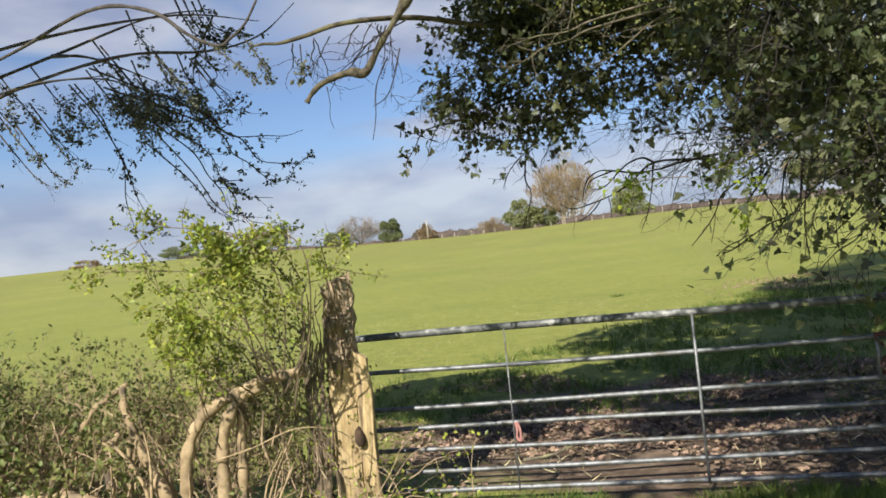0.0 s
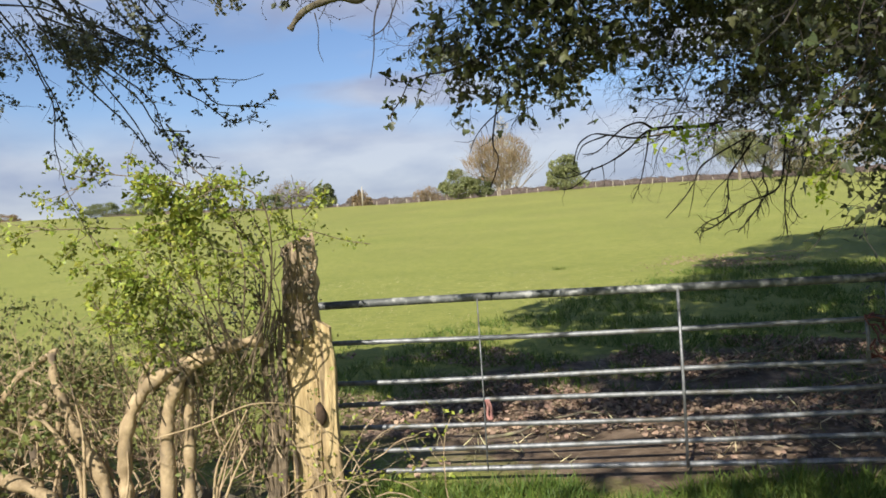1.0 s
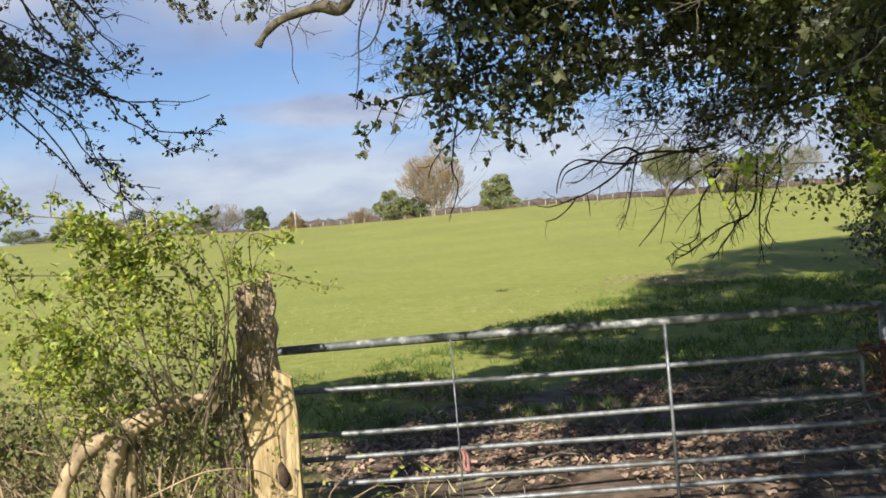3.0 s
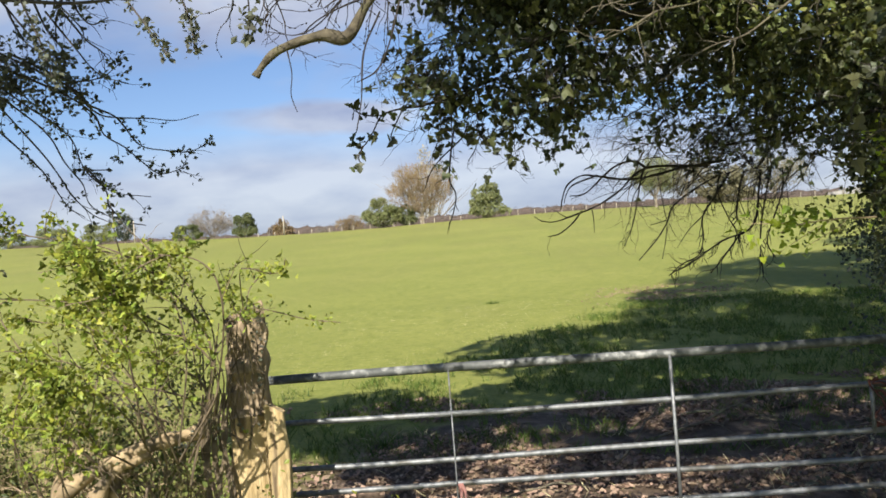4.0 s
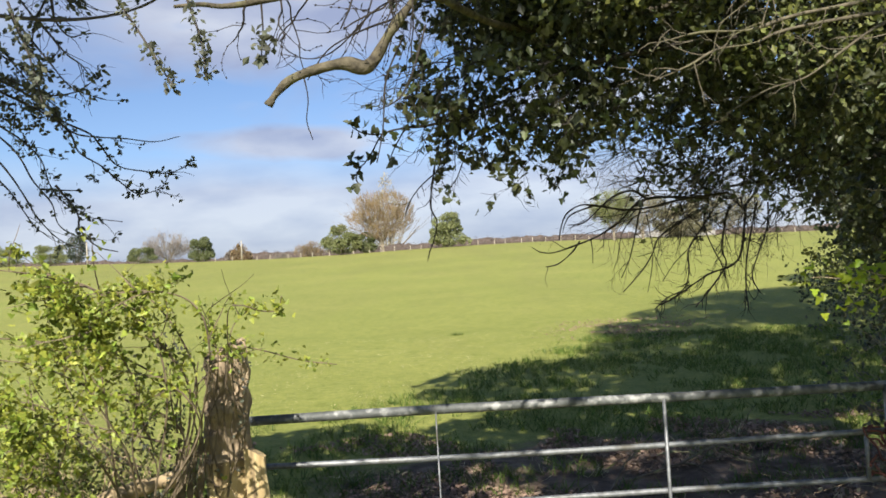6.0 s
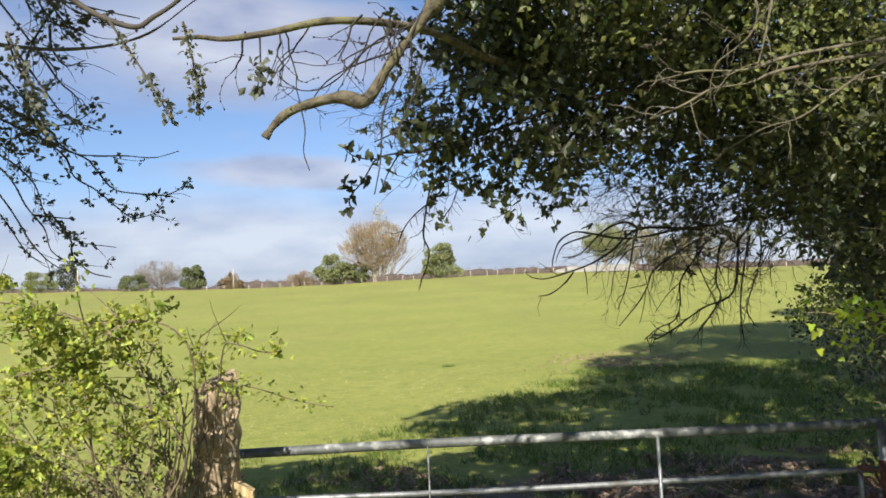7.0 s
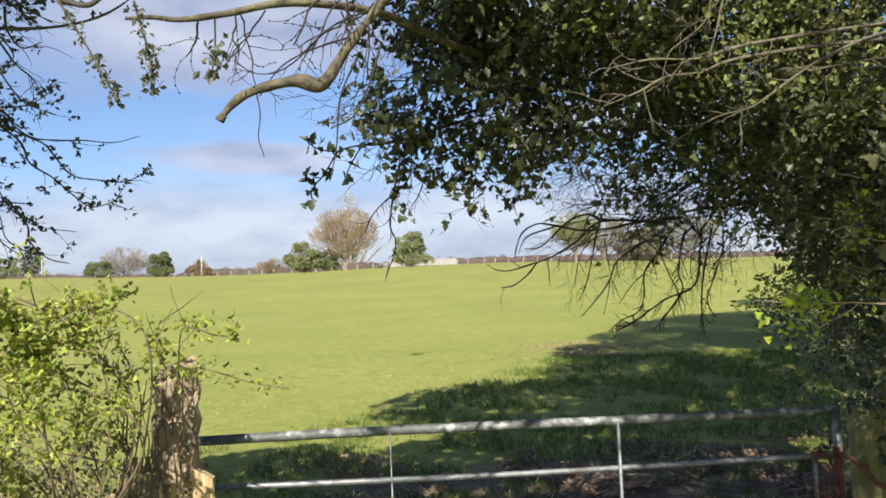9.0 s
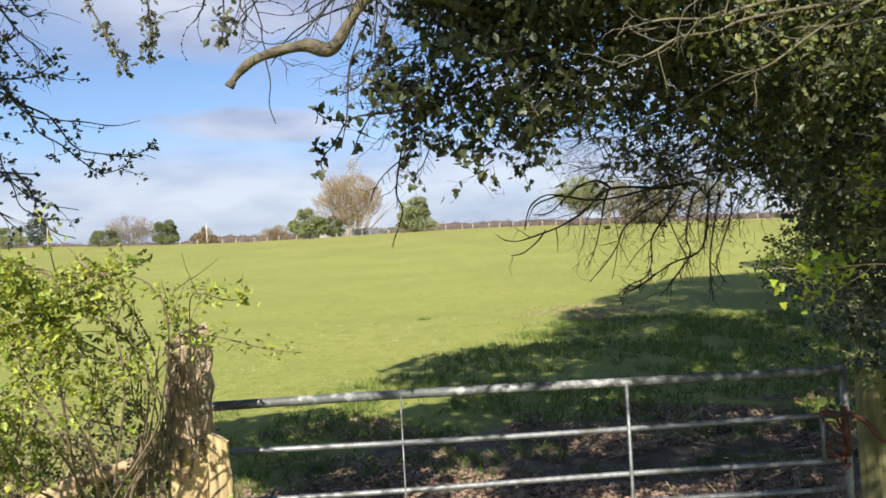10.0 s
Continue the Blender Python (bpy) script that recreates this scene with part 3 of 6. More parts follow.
def ivy_tree():
    T = thing("ivy_clad_tree", (3.9, 5.0, 0.0), "dark ivy-clad tree leaning over the gate, dead twigs hanging", "tree")
    m = Mesh()
    limb(m, [(3.9, 5.0, -0.2), (3.85, 5.0, 1.2), (3.7, 4.9, 2.6), (3.6, 4.7, 4.2), (3.5, 4.6, 6.5), (3.7, 4.5, 8.5)], 0.26, 0.06, 12, knots=0.3)
    m.part("trunk", M_BARK, T, smooth=True)
    # the sawn-off limb that reaches out over the gateway
    m = Mesh()
    limb(m, [(3.68, 4.85, 3.0), (2.6, 4.3, 3.15), (1.5, 3.7, 3.12), (0.86, 3.35, 3.02), (0.53, 3.25, 2.79)], 0.045, 0.0135, 9)
    m.part("limb", M_BARK, T, smooth=True)
    m = Mesh()
    limb(m, [(0.53, 3.25, 2.79), (0.44, 3.25, 2.672), (0.37, 3.25, 2.585), (0.305, 3.25, 2.493), (0.24, 3.25, 2.502), (0.165, 3.25, 2.49), (0.10, 3.25, 2.468), (0.06, 3.25, 2.435), (0.035, 3.25, 2.402)], 0.0145, 0.0105, 12, 9, knots=0.9)
    m.tube([(0.318, 3.25, 2.512), (0.302, 3.25, 2.492), (0.285, 3.25, 2.489)], [0.008, 0.0165, 0.008], 10)
    m.tube([(0.047, 3.25, 2.418), (0.036, 3.25, 2.404), (0.0345, 3.25, 2.4015)], [0.0095, 0.0128, 0.0115], 12)
    m.part("stub_limb", M_STUB, T, "pale lichened limb with a sawn end", smooth=True)
    # thinner limbs: (points, start and end radius)
    for pts, r0, r1, mat in [
        ([(2.6, 4.7, 3.3), (1.3, 4.6, 3.0), (0.80, 4.2, 2.86), (0.48, 3.55, 2.775), (0.24, 3.25, 2.71), (0.06, 3.25, 2.685), (-0.06, 3.25, 2.672), (-0.13, 3.25, 2.68), (-0.20, 3.25, 2.678)], 0.017, 0.0045, M_STUB),
        ([(3.6, 4.7, 3.4), (3.0, 3.6, 3.4), (2.2, 2.8, 3.3), (1.2, 2.2, 3.1)], 0.05, 0.012, M_DARKTWIG),
        # boughs inside the ivy that carry the hanging growth
        ([(3.68, 4.85, 2.8), (3.2, 5.9, 2.75), (2.9, 6.7, 2.6), (2.7, 7.0, 2.3)], 0.03, 0.006, M_DARKTWIG),
        ([(3.2, 5.9, 2.75), (2.2, 7.0, 3.1), (1.2, 7.5, 3.15), (0.56, 7.6, 2.9)], 0.016, 0.004, M_DARKTWIG),
        ([(3.68, 4.85, 2.9), (2.8, 4.6, 2.95), (1.9, 4.4, 2.85), (1.2, 4.3, 2.75), (0.75, 4.25, 2.62)], 0.03, 0.005, M_DARKTWIG),
        ([(3.68, 4.85, 2.6), (2.9, 5.0, 2.45), (2.3, 5.07, 2.33), (1.89, 5.07, 2.285)], 0.016, 0.006, M_DARKTWIG),
    ]:
        m = Mesh()
        limb(m, pts, r0, r1, 7)
        m.part("limb", mat, T, smooth=True)
    # limbs in front of the ivy; the sun on them is put into paler bark
    for pts, r0, r1 in [
        ([(2.4, 3.3, 2.7), (1.7, 3.0, 2.54), (1.28, 2.85, 2.45), (1.16, 2.85, 2.42), (1.05, 2.85, 2.42), (0.97, 2.85, 2.405)], 0.016, 0.004),
        ([(2.2, 3.3, 2.6), (1.6, 2.95, 2.48), (1.26, 2.85, 2.42), (1.16, 2.85, 2.39), (1.08, 2.85, 2.38), (1.02, 2.85, 2.35), (0.94, 2.85, 2.32)], 0.014, 0.003),
        ([(1.5, 3.0, 2.9), (1.25, 2.85, 2.66), (1.2, 2.8, 2.54), (1.18, 2.8, 2.47), (1.16, 2.8, 2.41)], 0.013, 0.005),
        ([(1.4, 3.0, 2.9), (1.2, 2.85, 2.62), (1.17, 2.8, 2.53), (1.15, 2.8, 2.48), (1.07, 2.8, 2.42)], 0.011, 0.003),
        ([(2.3, 3.4, 2.7), (1.7, 3.0, 2.52), (1.47, 2.9, 2.43), (1.37, 2.9, 2.37), (1.29, 2.9, 2.32), (1.21, 2.9, 2.3), (1.11, 2.9, 2.25)], 0.014, 0.003),
        ([(2.3, 3.2, 2.5), (1.8, 2.95, 2.44), (1.58, 2.85, 2.41), (1.49, 2.85, 2.4), (1.4, 2.85, 2.385)], 0.012, 0.004),
        ([(3.4, 4.5, 2.1), (2.6, 4.0, 1.96), (2.21, 4.0, 1.956), (2.13, 4.0, 1.964), (2.07, 4.0, 1.957)], 0.012, 0.007),
        ([(3.4, 4.5, 2.0), (2.5, 4.05, 1.9), (2.206, 4.0, 2.038), (2.137, 4.0, 2.083), (2.077, 4.0, 2.137), (2.026, 4.0, 2.147)], 0.010, 0.004),
    ]:
        m = Mesh()
        q = limb(m, pts, r0 * 0.38, r1 * 0.38, 7, knots=0.7)
        for j in range(8, len(q) - 1, 3):
            grow(m, q[j], (q[j] - q[j - 1]).normalized() + Vector(unit(1)[0]) * 1.1, 0.05 + 0.07 * rng.random(), 0.0018, 1, 2, 0.0, 0.4, 0.8, 3)
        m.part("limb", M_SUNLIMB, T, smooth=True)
    # ivy: (centre, radii, leaves, leaf size, how open); the bough over the gateway first
    pivot = (3.6, 4.7, 3.0)
    bough, body, shoots, shoots2 = Mesh(), Mesh(), Mesh(), Mesh()
    for c, r, n, size, gap in [
        ((0.70, 4.28, 3.06), (0.24, 0.40, 0.24), 2300, 0.030, 0.0), ((1.00, 4.32, 3.06), (0.40, 0.50, 0.31), 7500, 0.030, -0.08),
        ((0.62, 4.20, 2.74), (0.20, 0.35, 0.15), 480, 0.033, 0.06), ((0.92, 4.30, 2.70), (0.30, 0.40, 0.20), 1050, 0.033, 0.06), ((1.20, 4.45, 2.68), (0.26, 0.40, 0.20), 900, 0.033, 0.05),
        ((0.60, 4.20, 2.58), (0.17, 0.25, 0.08), 180, 0.038, 0.08), ((0.98, 4.30, 2.52), (0.20, 0.25, 0.08), 260, 0.040, 0.06)]:
        fill(bough, c, r, n, size, 0.1, droop=-0.9, clump=9.0, gap=gap)
        for k in range(int(10 + 30 * r[0])):
            p = in_ellipsoid(c, np.array(r) * 0.7, 1)[0]
            spots = grow(shoots, p, (-0.45 + 0.5 * rng.normal(), 0.3 * rng.normal(), -0.55 + 0.35 * rng.normal()), 0.14 + 0.10 * rng.random(), 0.0032, 2, 3, 0.03, 0.5, 0.85, 3)
            leaves_along(bough, [q for q in spots if rng.random() < 0.33], 1, 0.034, 0.012, LOBED_T, LOBED_F, 0.3)
    # the twig with hanging leaves that reaches out farthest
    for pts in ([(0.75, 4.25, 2.62), (0.468, 4.2, 2.539), (0.36, 4.2, 2.532), (0.274, 4.2, 2.513), (0.229, 4.2, 2.45), (0.185, 4.2, 2.398), (0.143, 4.2, 2.41)],
                [(0.274, 4.2, 2.513), (0.231, 4.2, 2.515), (0.189, 4.2, 2.527), (0.158, 4.2, 2.55)],
                [(0.185, 4.2, 2.398), (0.162, 4.2, 2.356), (0.172, 4.2, 2.323)], [(0.36, 4.2, 2.532), (0.31, 4.2, 2.45), (0.29, 4.2, 2.40)]):
        q = limb(shoots, pts, 0.006 if len(pts) > 5 else 0.0035, 0.002, 5, 5, 0.4)
        leaves_along(bough, [(q[j], (q[j] - q[j - 1]).normalized(), 0) for j in range(len(q) // 3, len(q)) if rng.random() < 0.7], 1, 0.042, 0.012, LOBED_T, LOBED_F, 0.2)
    for k in range(26):
        p = (0.40 + 0.5 * rng.random(), 4.1 + 0.3 * rng.random(), 2.56 + 0.5 * rng.random())
        grow(shoots, p, (-0.7 + 0.5 * rng.normal(), 0.2 * rng.normal(), -0.2 + 0.5 * rng.normal()), 0.16 + 0.12 * rng.random(), 0.0026, 2, 3, 0.03, 0.5, 0.9, 3)
    for c, r, n, size, gap in [
        ((1.55, 4.5, 3.06), (0.45, 0.55, 0.43), 9500, 0.030, -0.08), ((2.10, 4.6, 2.98), (0.55, 0.6, 0.58), 12500, 0.031, -0.1), ((2.22, 4.9, 2.46), (0.26, 0.4, 0.28), 1900, 0.034, 0.02),
        # the lobe at (1.95, 2.5, 3.3) is added out of view to shade the gate
        ((2.80, 5.0, 2.45), (0.36, 0.5, 0.62), 6000, 0.036, -0.08), ((1.72, 4.8, 2.62), (0.30, 0.4, 0.18), 1100, 0.034, 0.03), ((1.95, 2.5, 3.3), (0.95, 0.6, 0.3), 7500, 0.045, -0.1),
        ((1.30, 5.6, 3.42), (0.72, 0.4, 0.42), 2600, 0.05, -0.1), ((2.35, 5.6, 3.2), (0.80, 0.4, 0.62), 4200, 0.05, -0.15), ((2.9, 6.6, 2.95), (0.65, 0.6, 0.36), 2600, 0.04, 0.02), ((2.50, 6.8, 2.58), (0.50, 0.35, 0.26), 1300, 0.036, 0.02),
        ((3.25, 5.2, 2.0), (0.55, 0.7, 1.2), 8500, 0.04, -0.1), ((2.8, 3.6, 3.35), (0.9, 0.8, 0.5), 3200, 0.04, 0.0), ((3.3, 3.9, 2.8), (0.7, 0.9, 0.9), 5000, 0.04, -0.06),
        # the ivy that hangs nearest to the lane
        ((1.72, 2.55, 2.30), (0.28, 0.25, 0.16), 2400, 0.028, -0.06), ((1.93, 2.5, 2.05), (0.20, 0.22, 0.20), 2000, 0.028, -0.1), ((2.08, 2.5, 1.80), (0.18, 0.2, 0.2), 1500, 0.028, -0.08), ((2.2, 2.8, 2.3), (0.4, 0.4, 0.4), 3500, 0.03, -0.1)]:
        fill(body, c, r, n, size, 0.15, droop=-0.7, clump=7.0, gap=gap)
        for k in range(14):
            p = in_ellipsoid(c, np.array(r) * 0.8, 1)[0]
            spots = grow(shoots2, p, (-0.5 + 0.5 * rng.normal(), 0.4 * rng.normal(), -0.4 + 0.4 * rng.normal()), 0.25 + 0.15 * rng.random(), 0.0038, 2, 3, 0.02, 0.5, 0.85, 3)
            leaves_along(body, [q for q in spots if rng.random() < 0.4], 1, size, 0.015, LOBED_T, LOBED_F, 0.3)
    # olive leaves that brighten the ivy: sunlight put into leaf colour
    sunny = Mesh()
    for c, r, n in (((1.42, 3.02, 2.66), (0.24, 0.15, 0.22), 700), ((1.95, 3.15, 2.50), (0.22, 0.2, 0.22), 300), ((1.15, 3.0, 2.86), (0.3, 0.2, 0.15), 200),
                    ((1.21, 2.82, 2.50), (0.13, 0.12, 0.10), 60), ((1.38, 2.85, 2.49), (0.16, 0.12, 0.10), 70), ((1.14, 2.85, 2.37), (0.10, 0.10, 0.05), 30),
                    ((1.30, 2.85, 2.36), (0.12, 0.10, 0.06), 40), ((1.54, 2.85, 2.31), (0.07, 0.08, 0.05), 50), ((1.6, 2.85, 2.55), (0.2, 0.15, 0.12), 90), ((1.9, 2.9, 2.4), (0.2, 0.15, 0.2), 90)):
        P = in_ellipsoid(c, r, n)
        sunny.cards(LEAF_T, LEAF_F, P, unit(n, -0.3), unit(n, 0.5), 0.0145 * (0.5 + 0.9 * rng.random(n)))
    for c, r, n in (((1.75, 4.0, 2.85), (0.40, 0.15, 0.32), 420), ((2.2, 4.05, 2.7), (0.45, 0.15, 0.4), 520), ((1.3, 3.9, 2.95), (0.35, 0.12, 0.2), 260), ((0.95, 3.85, 3.0), (0.35, 0.1, 0.2), 180), ((2.55, 5.3, 1.86), (0.35, 0.3, 0.16), 200), ((2.75, 5.3, 2.05), (0.3, 0.3, 0.25), 160), ((2.3, 4.2, 1.93), (0.12, 0.12, 0.08), 50)):
        P = in_ellipsoid(c, r, n)
        sunny.cards(LEAF_T, LEAF_F, P, unit(n, -0.3), unit(n, 0.5), 0.030 * (0.5 + 0.9 * rng.random(n)))
    sunny.part("sunlit_leaves", M_OLIVE, T, "yellow-green leaves among the ivy, sunlight put into their colour", kind="stuff")
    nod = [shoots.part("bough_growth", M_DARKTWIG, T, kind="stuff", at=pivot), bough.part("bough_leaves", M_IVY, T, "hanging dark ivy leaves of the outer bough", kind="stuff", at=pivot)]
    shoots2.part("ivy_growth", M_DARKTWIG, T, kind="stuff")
    body.part("ivy_leaves", M_IVY, T, "glossy dark ivy leaves", kind="stuff")
    # upper crown, out of view; lobes added to shade pasture, verge and bough
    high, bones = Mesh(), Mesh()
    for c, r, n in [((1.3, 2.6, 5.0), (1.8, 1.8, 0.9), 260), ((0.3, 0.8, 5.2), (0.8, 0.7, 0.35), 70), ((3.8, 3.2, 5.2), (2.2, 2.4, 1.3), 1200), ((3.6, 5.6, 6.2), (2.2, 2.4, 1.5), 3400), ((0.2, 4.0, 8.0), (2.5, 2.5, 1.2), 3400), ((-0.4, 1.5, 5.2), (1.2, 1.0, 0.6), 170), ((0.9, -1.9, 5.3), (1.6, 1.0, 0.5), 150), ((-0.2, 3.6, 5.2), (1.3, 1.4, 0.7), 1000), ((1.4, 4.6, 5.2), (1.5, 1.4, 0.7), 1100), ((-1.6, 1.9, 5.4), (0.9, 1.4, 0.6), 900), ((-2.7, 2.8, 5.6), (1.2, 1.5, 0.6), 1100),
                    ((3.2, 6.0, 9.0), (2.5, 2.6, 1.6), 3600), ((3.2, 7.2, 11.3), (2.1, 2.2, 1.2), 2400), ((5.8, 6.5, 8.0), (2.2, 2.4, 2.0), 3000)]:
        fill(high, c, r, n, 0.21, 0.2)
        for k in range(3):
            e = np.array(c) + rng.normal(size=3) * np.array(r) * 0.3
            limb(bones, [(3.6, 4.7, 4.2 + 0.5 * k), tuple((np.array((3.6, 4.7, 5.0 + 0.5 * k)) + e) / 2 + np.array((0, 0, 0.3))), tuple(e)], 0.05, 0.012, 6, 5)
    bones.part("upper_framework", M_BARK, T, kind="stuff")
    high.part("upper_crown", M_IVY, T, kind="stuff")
    return T, nod


def hanging_twigs(T):
    """Bare dead twigs drooping below the ivy, each a part of its own: (points, thickness, how twiggy)."""
    made = []
    for pts, r0, busy in [
        # arching twigs at the gateway
        ([(1.89, 5.07, 2.285), (1.666, 5.07, 2.266), (1.525, 5.07, 2.239), (1.387, 5.07, 2.233), (1.25, 5.07, 2.261), (1.168, 5.07, 2.27), (1.096, 5.07, 2.229), (1.065, 5.07, 2.161), (1.054, 5.07, 2.107)], 0.0066, 0.2),
        ([(1.25, 5.07, 2.261), (1.124, 5.06, 2.222), (1.085, 5.06, 2.174), (1.072, 5.06, 2.134)], 0.0042, 0.1),
        ([(1.805, 5.1, 2.265), (1.5, 5.1, 2.281), (1.356, 5.09, 2.177), (1.241, 5.08, 2.113), (1.129, 5.07, 2.076), (1.018, 5.07, 2.048), (0.95, 5.07, 2.057)], 0.0066, 0.2),
        ([(1.157, 5.07, 2.089), (1.113, 5.07, 2.036), (1.042, 5.07, 1.985), (0.981, 5.07, 1.974)], 0.0042, 0.1),
        ([(1.208, 5.07, 2.101), (1.215, 5.07, 2.045), (1.214, 5.07, 1.977)], 0.0036, 0.0),
        ([(1.5, 5.1, 2.281), (1.434, 5.1, 2.32), (1.349, 5.1, 2.301), (1.277, 5.1, 2.249), (1.19, 5.1, 2.175), (1.107, 5.1, 2.165)], 0.006, 0.15),
        ([(1.49, 5.12, 2.275), (1.48, 5.18, 2.21), (1.468, 5.2, 2.139), (1.431, 5.2, 1.999), (1.382, 5.2, 1.894)], 0.005, 0.15),
        # the dead bunch hanging over the pasture
        ([(2.45, 7.0, 2.36), (2.25, 7.0, 2.258), (2.077, 7.0, 2.142), (2.02, 7.0, 2.022), (1.938, 7.0, 1.904), (1.799, 7.0, 1.76)], 0.009, 0.15),
        ([(2.021, 7.0, 2.043), (1.946, 7.0, 2.025), (1.897, 7.0, 2.019)], 0.0045, 0.0),
        ([(2.02, 7.0, 2.022), (2.0, 7.0, 1.901), (1.962, 7.0, 1.761)], 0.005, 0.2),
        ([(2.50, 7.0, 2.36), (2.392, 7.0, 2.211), (2.277, 7.0, 2.052), (2.266, 7.0, 1.89), (2.217, 7.0, 1.77), (2.09, 7.0, 1.715), (1.995, 7.0, 1.639)], 0.009, 0.75),
        ([(2.277, 7.0, 2.052), (2.168, 7.0, 1.955), (2.078, 7.0, 1.837)], 0.005, 0.3),
        ([(2.72, 7.0, 2.36), (2.704, 7.0, 2.239), (2.642, 7.0, 1.955), (2.429, 7.0, 1.862), (2.3, 7.0, 1.787), (2.15, 7.0, 1.692), (2.045, 7.0, 1.649)], 0.011, 0.9),
        ([(2.62, 7.05, 2.36), (2.58, 7.05, 2.244), (2.545, 7.05, 2.041), (2.565, 7.05, 1.917), (2.419, 7.05, 1.721), (2.33, 7.05, 1.624)], 0.0095, 0.8),
        ([(2.78, 6.95, 2.36), (2.746, 6.95, 2.237), (2.683, 6.95, 1.953), (2.668, 6.95, 1.75), (2.678, 6.95, 1.608)], 0.0095, 0.8),
        ([(2.88, 7.0, 2.36), (2.867, 7.0, 2.191), (2.789, 7.0, 1.989), (2.736, 7.0, 1.829), (2.788, 7.0, 1.704)], 0.008, 0.7),
        ([(2.40, 6.9, 2.36), (2.371, 6.9, 2.212), (2.421, 6.9, 2.046), (2.474, 6.9, 1.921), (2.504, 6.9, 1.758)], 0.007, 0.8),
        # the lone twig that hangs before the far trees
        ([(0.53, 7.6, 3.0), (0.494, 7.6, 2.869), (0.455, 7.6, 2.689), (0.434, 7.6, 2.51), (0.474, 7.6, 2.395), (0.446, 7.6, 2.262), (0.397, 7.6, 2.152)], 0.011, 0.45),
        ([(0.62, 7.6, 2.95), (0.56, 7.6, 2.844), (0.374, 7.6, 2.693), (0.28, 7.6, 2.583), (0.231, 7.6, 2.473)], 0.009, 0.4),
        ([(0.75, 7.6, 2.95), (0.70, 7.6, 2.83), (0.66, 7.6, 2.74), (0.60, 7.6, 2.66)], 0.007, 0.4),
        # spurs below the sawn limb
        ([(0.4, 3.27, 2.58), (0.35, 3.24, 2.46), (0.335, 3.24, 2.33), (0.315, 3.24, 2.24)], 0.003, 0.1),
        ([(0.13, 3.25, 2.49), (0.142, 3.24, 2.42), (0.136, 3.24, 2.36), (0.15, 3.24, 2.31)], 0.0024, 0.0),
        ([(0.43, 3.27, 2.64), (0.3, 3.26, 2.60), (0.2, 3.26, 2.55), (0.14, 3.26, 2.47)], 0.003, 0.2),
        ([(0.5, 3.27, 2.72), (0.34, 3.27, 2.66), (0.23, 3.27, 2.56), (0.16, 3.27, 2.53), (0.08, 3.27, 2.545)], 0.003, 0.2),
        ([(0.46, 3.25, 2.6), (0.42, 3.25, 2.48), (0.38, 3.25, 2.41), (0.32, 3.25, 2.38)], 0.003, 0.2),
    ]:
        m = Mesh()
        q = limb(m, pts, r0 * (0.85 if pts[0][1] > 6 else 1.0), r0 * 0.42, 6, 5, knots=0.5)
        long = 0.05 if pts[0][1] < 4 else 0.09 if pts[0][1] < 6 else 0.12
        for j in range(2, len(q) - 1):
            if rng.random() < busy:
                d = (q[j] - q[j - 1]).normalized()
                grow(m, q[j], d * 0.8 + Vector(unit(1)[0]) * 0.9 + Vector((0, 0, -0.3)), long * (0.5 + rng.random()), r0 * 0.45, 1 if rng.random() < 0.55 else 0, 2, 0.05, 0.4, 0.8, 3)
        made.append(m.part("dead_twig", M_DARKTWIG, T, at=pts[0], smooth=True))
    for k in range(12):
        x = -0.02 + 0.52 * rng.random()
        root = (x, 3.24 + 0.05 * rng.normal(), 2.705 + 0.10 * max(0, x - 0.25))
        m = Mesh()
        spots = grow(m, root, (-0.35 + 0.5 * rng.normal(), 0.2 * rng.normal(), -0.75), 0.13 + 0.10 * rng.random(), 0.0034, 1, 4, 0.02, 0.5, 0.9, 4, taper=0.55)
        for p, d, lv in spots:
            if rng.random() < 0.6:
                m.tube([p - d * 0.003, p, p + d * 0.003], [0.0015, 0.0028, 0.0015], 5)
        made.append(m.part("spur_twig", M_DARKTWIG, T, at=root))
    # a small leafy spray that hangs from the thin limb
    m, l = Mesh(), Mesh()
    q = limb(m, [(0.03, 3.25, 2.685), (0.03, 3.25, 2.60), (0.02, 3.25, 2.53)], 0.003, 0.0015, 5, 6)
    leaves_along(l, [(p, Vector((0, 0, -1)), 0) for p in q[5:]], 7, 0.026, 0.016, LEAF_T, LEAF_F, 0.2)
    sp = m.part("spur_twig", M_DARKTWIG, T, at=(0.03, 3.25, 2.685))
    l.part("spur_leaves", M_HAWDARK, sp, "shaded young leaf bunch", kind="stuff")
    made.append(sp)
    # fine dead growth above the hanging bunch, sun and shade put into two barks
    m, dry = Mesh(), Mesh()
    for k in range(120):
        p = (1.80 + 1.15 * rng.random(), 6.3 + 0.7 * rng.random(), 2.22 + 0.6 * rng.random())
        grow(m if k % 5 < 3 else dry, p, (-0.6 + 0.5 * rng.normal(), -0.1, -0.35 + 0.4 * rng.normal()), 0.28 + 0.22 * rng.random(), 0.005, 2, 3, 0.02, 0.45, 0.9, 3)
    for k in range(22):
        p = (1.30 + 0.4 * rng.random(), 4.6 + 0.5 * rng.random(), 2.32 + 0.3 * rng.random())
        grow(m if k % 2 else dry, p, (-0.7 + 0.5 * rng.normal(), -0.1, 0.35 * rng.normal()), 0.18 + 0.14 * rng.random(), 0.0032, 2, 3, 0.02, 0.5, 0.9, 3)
    dry.part("sunlit_tangle", M_SUNLIMB, T, "dry twig tangle in the paler, sunlit bark colour", kind="stuff")
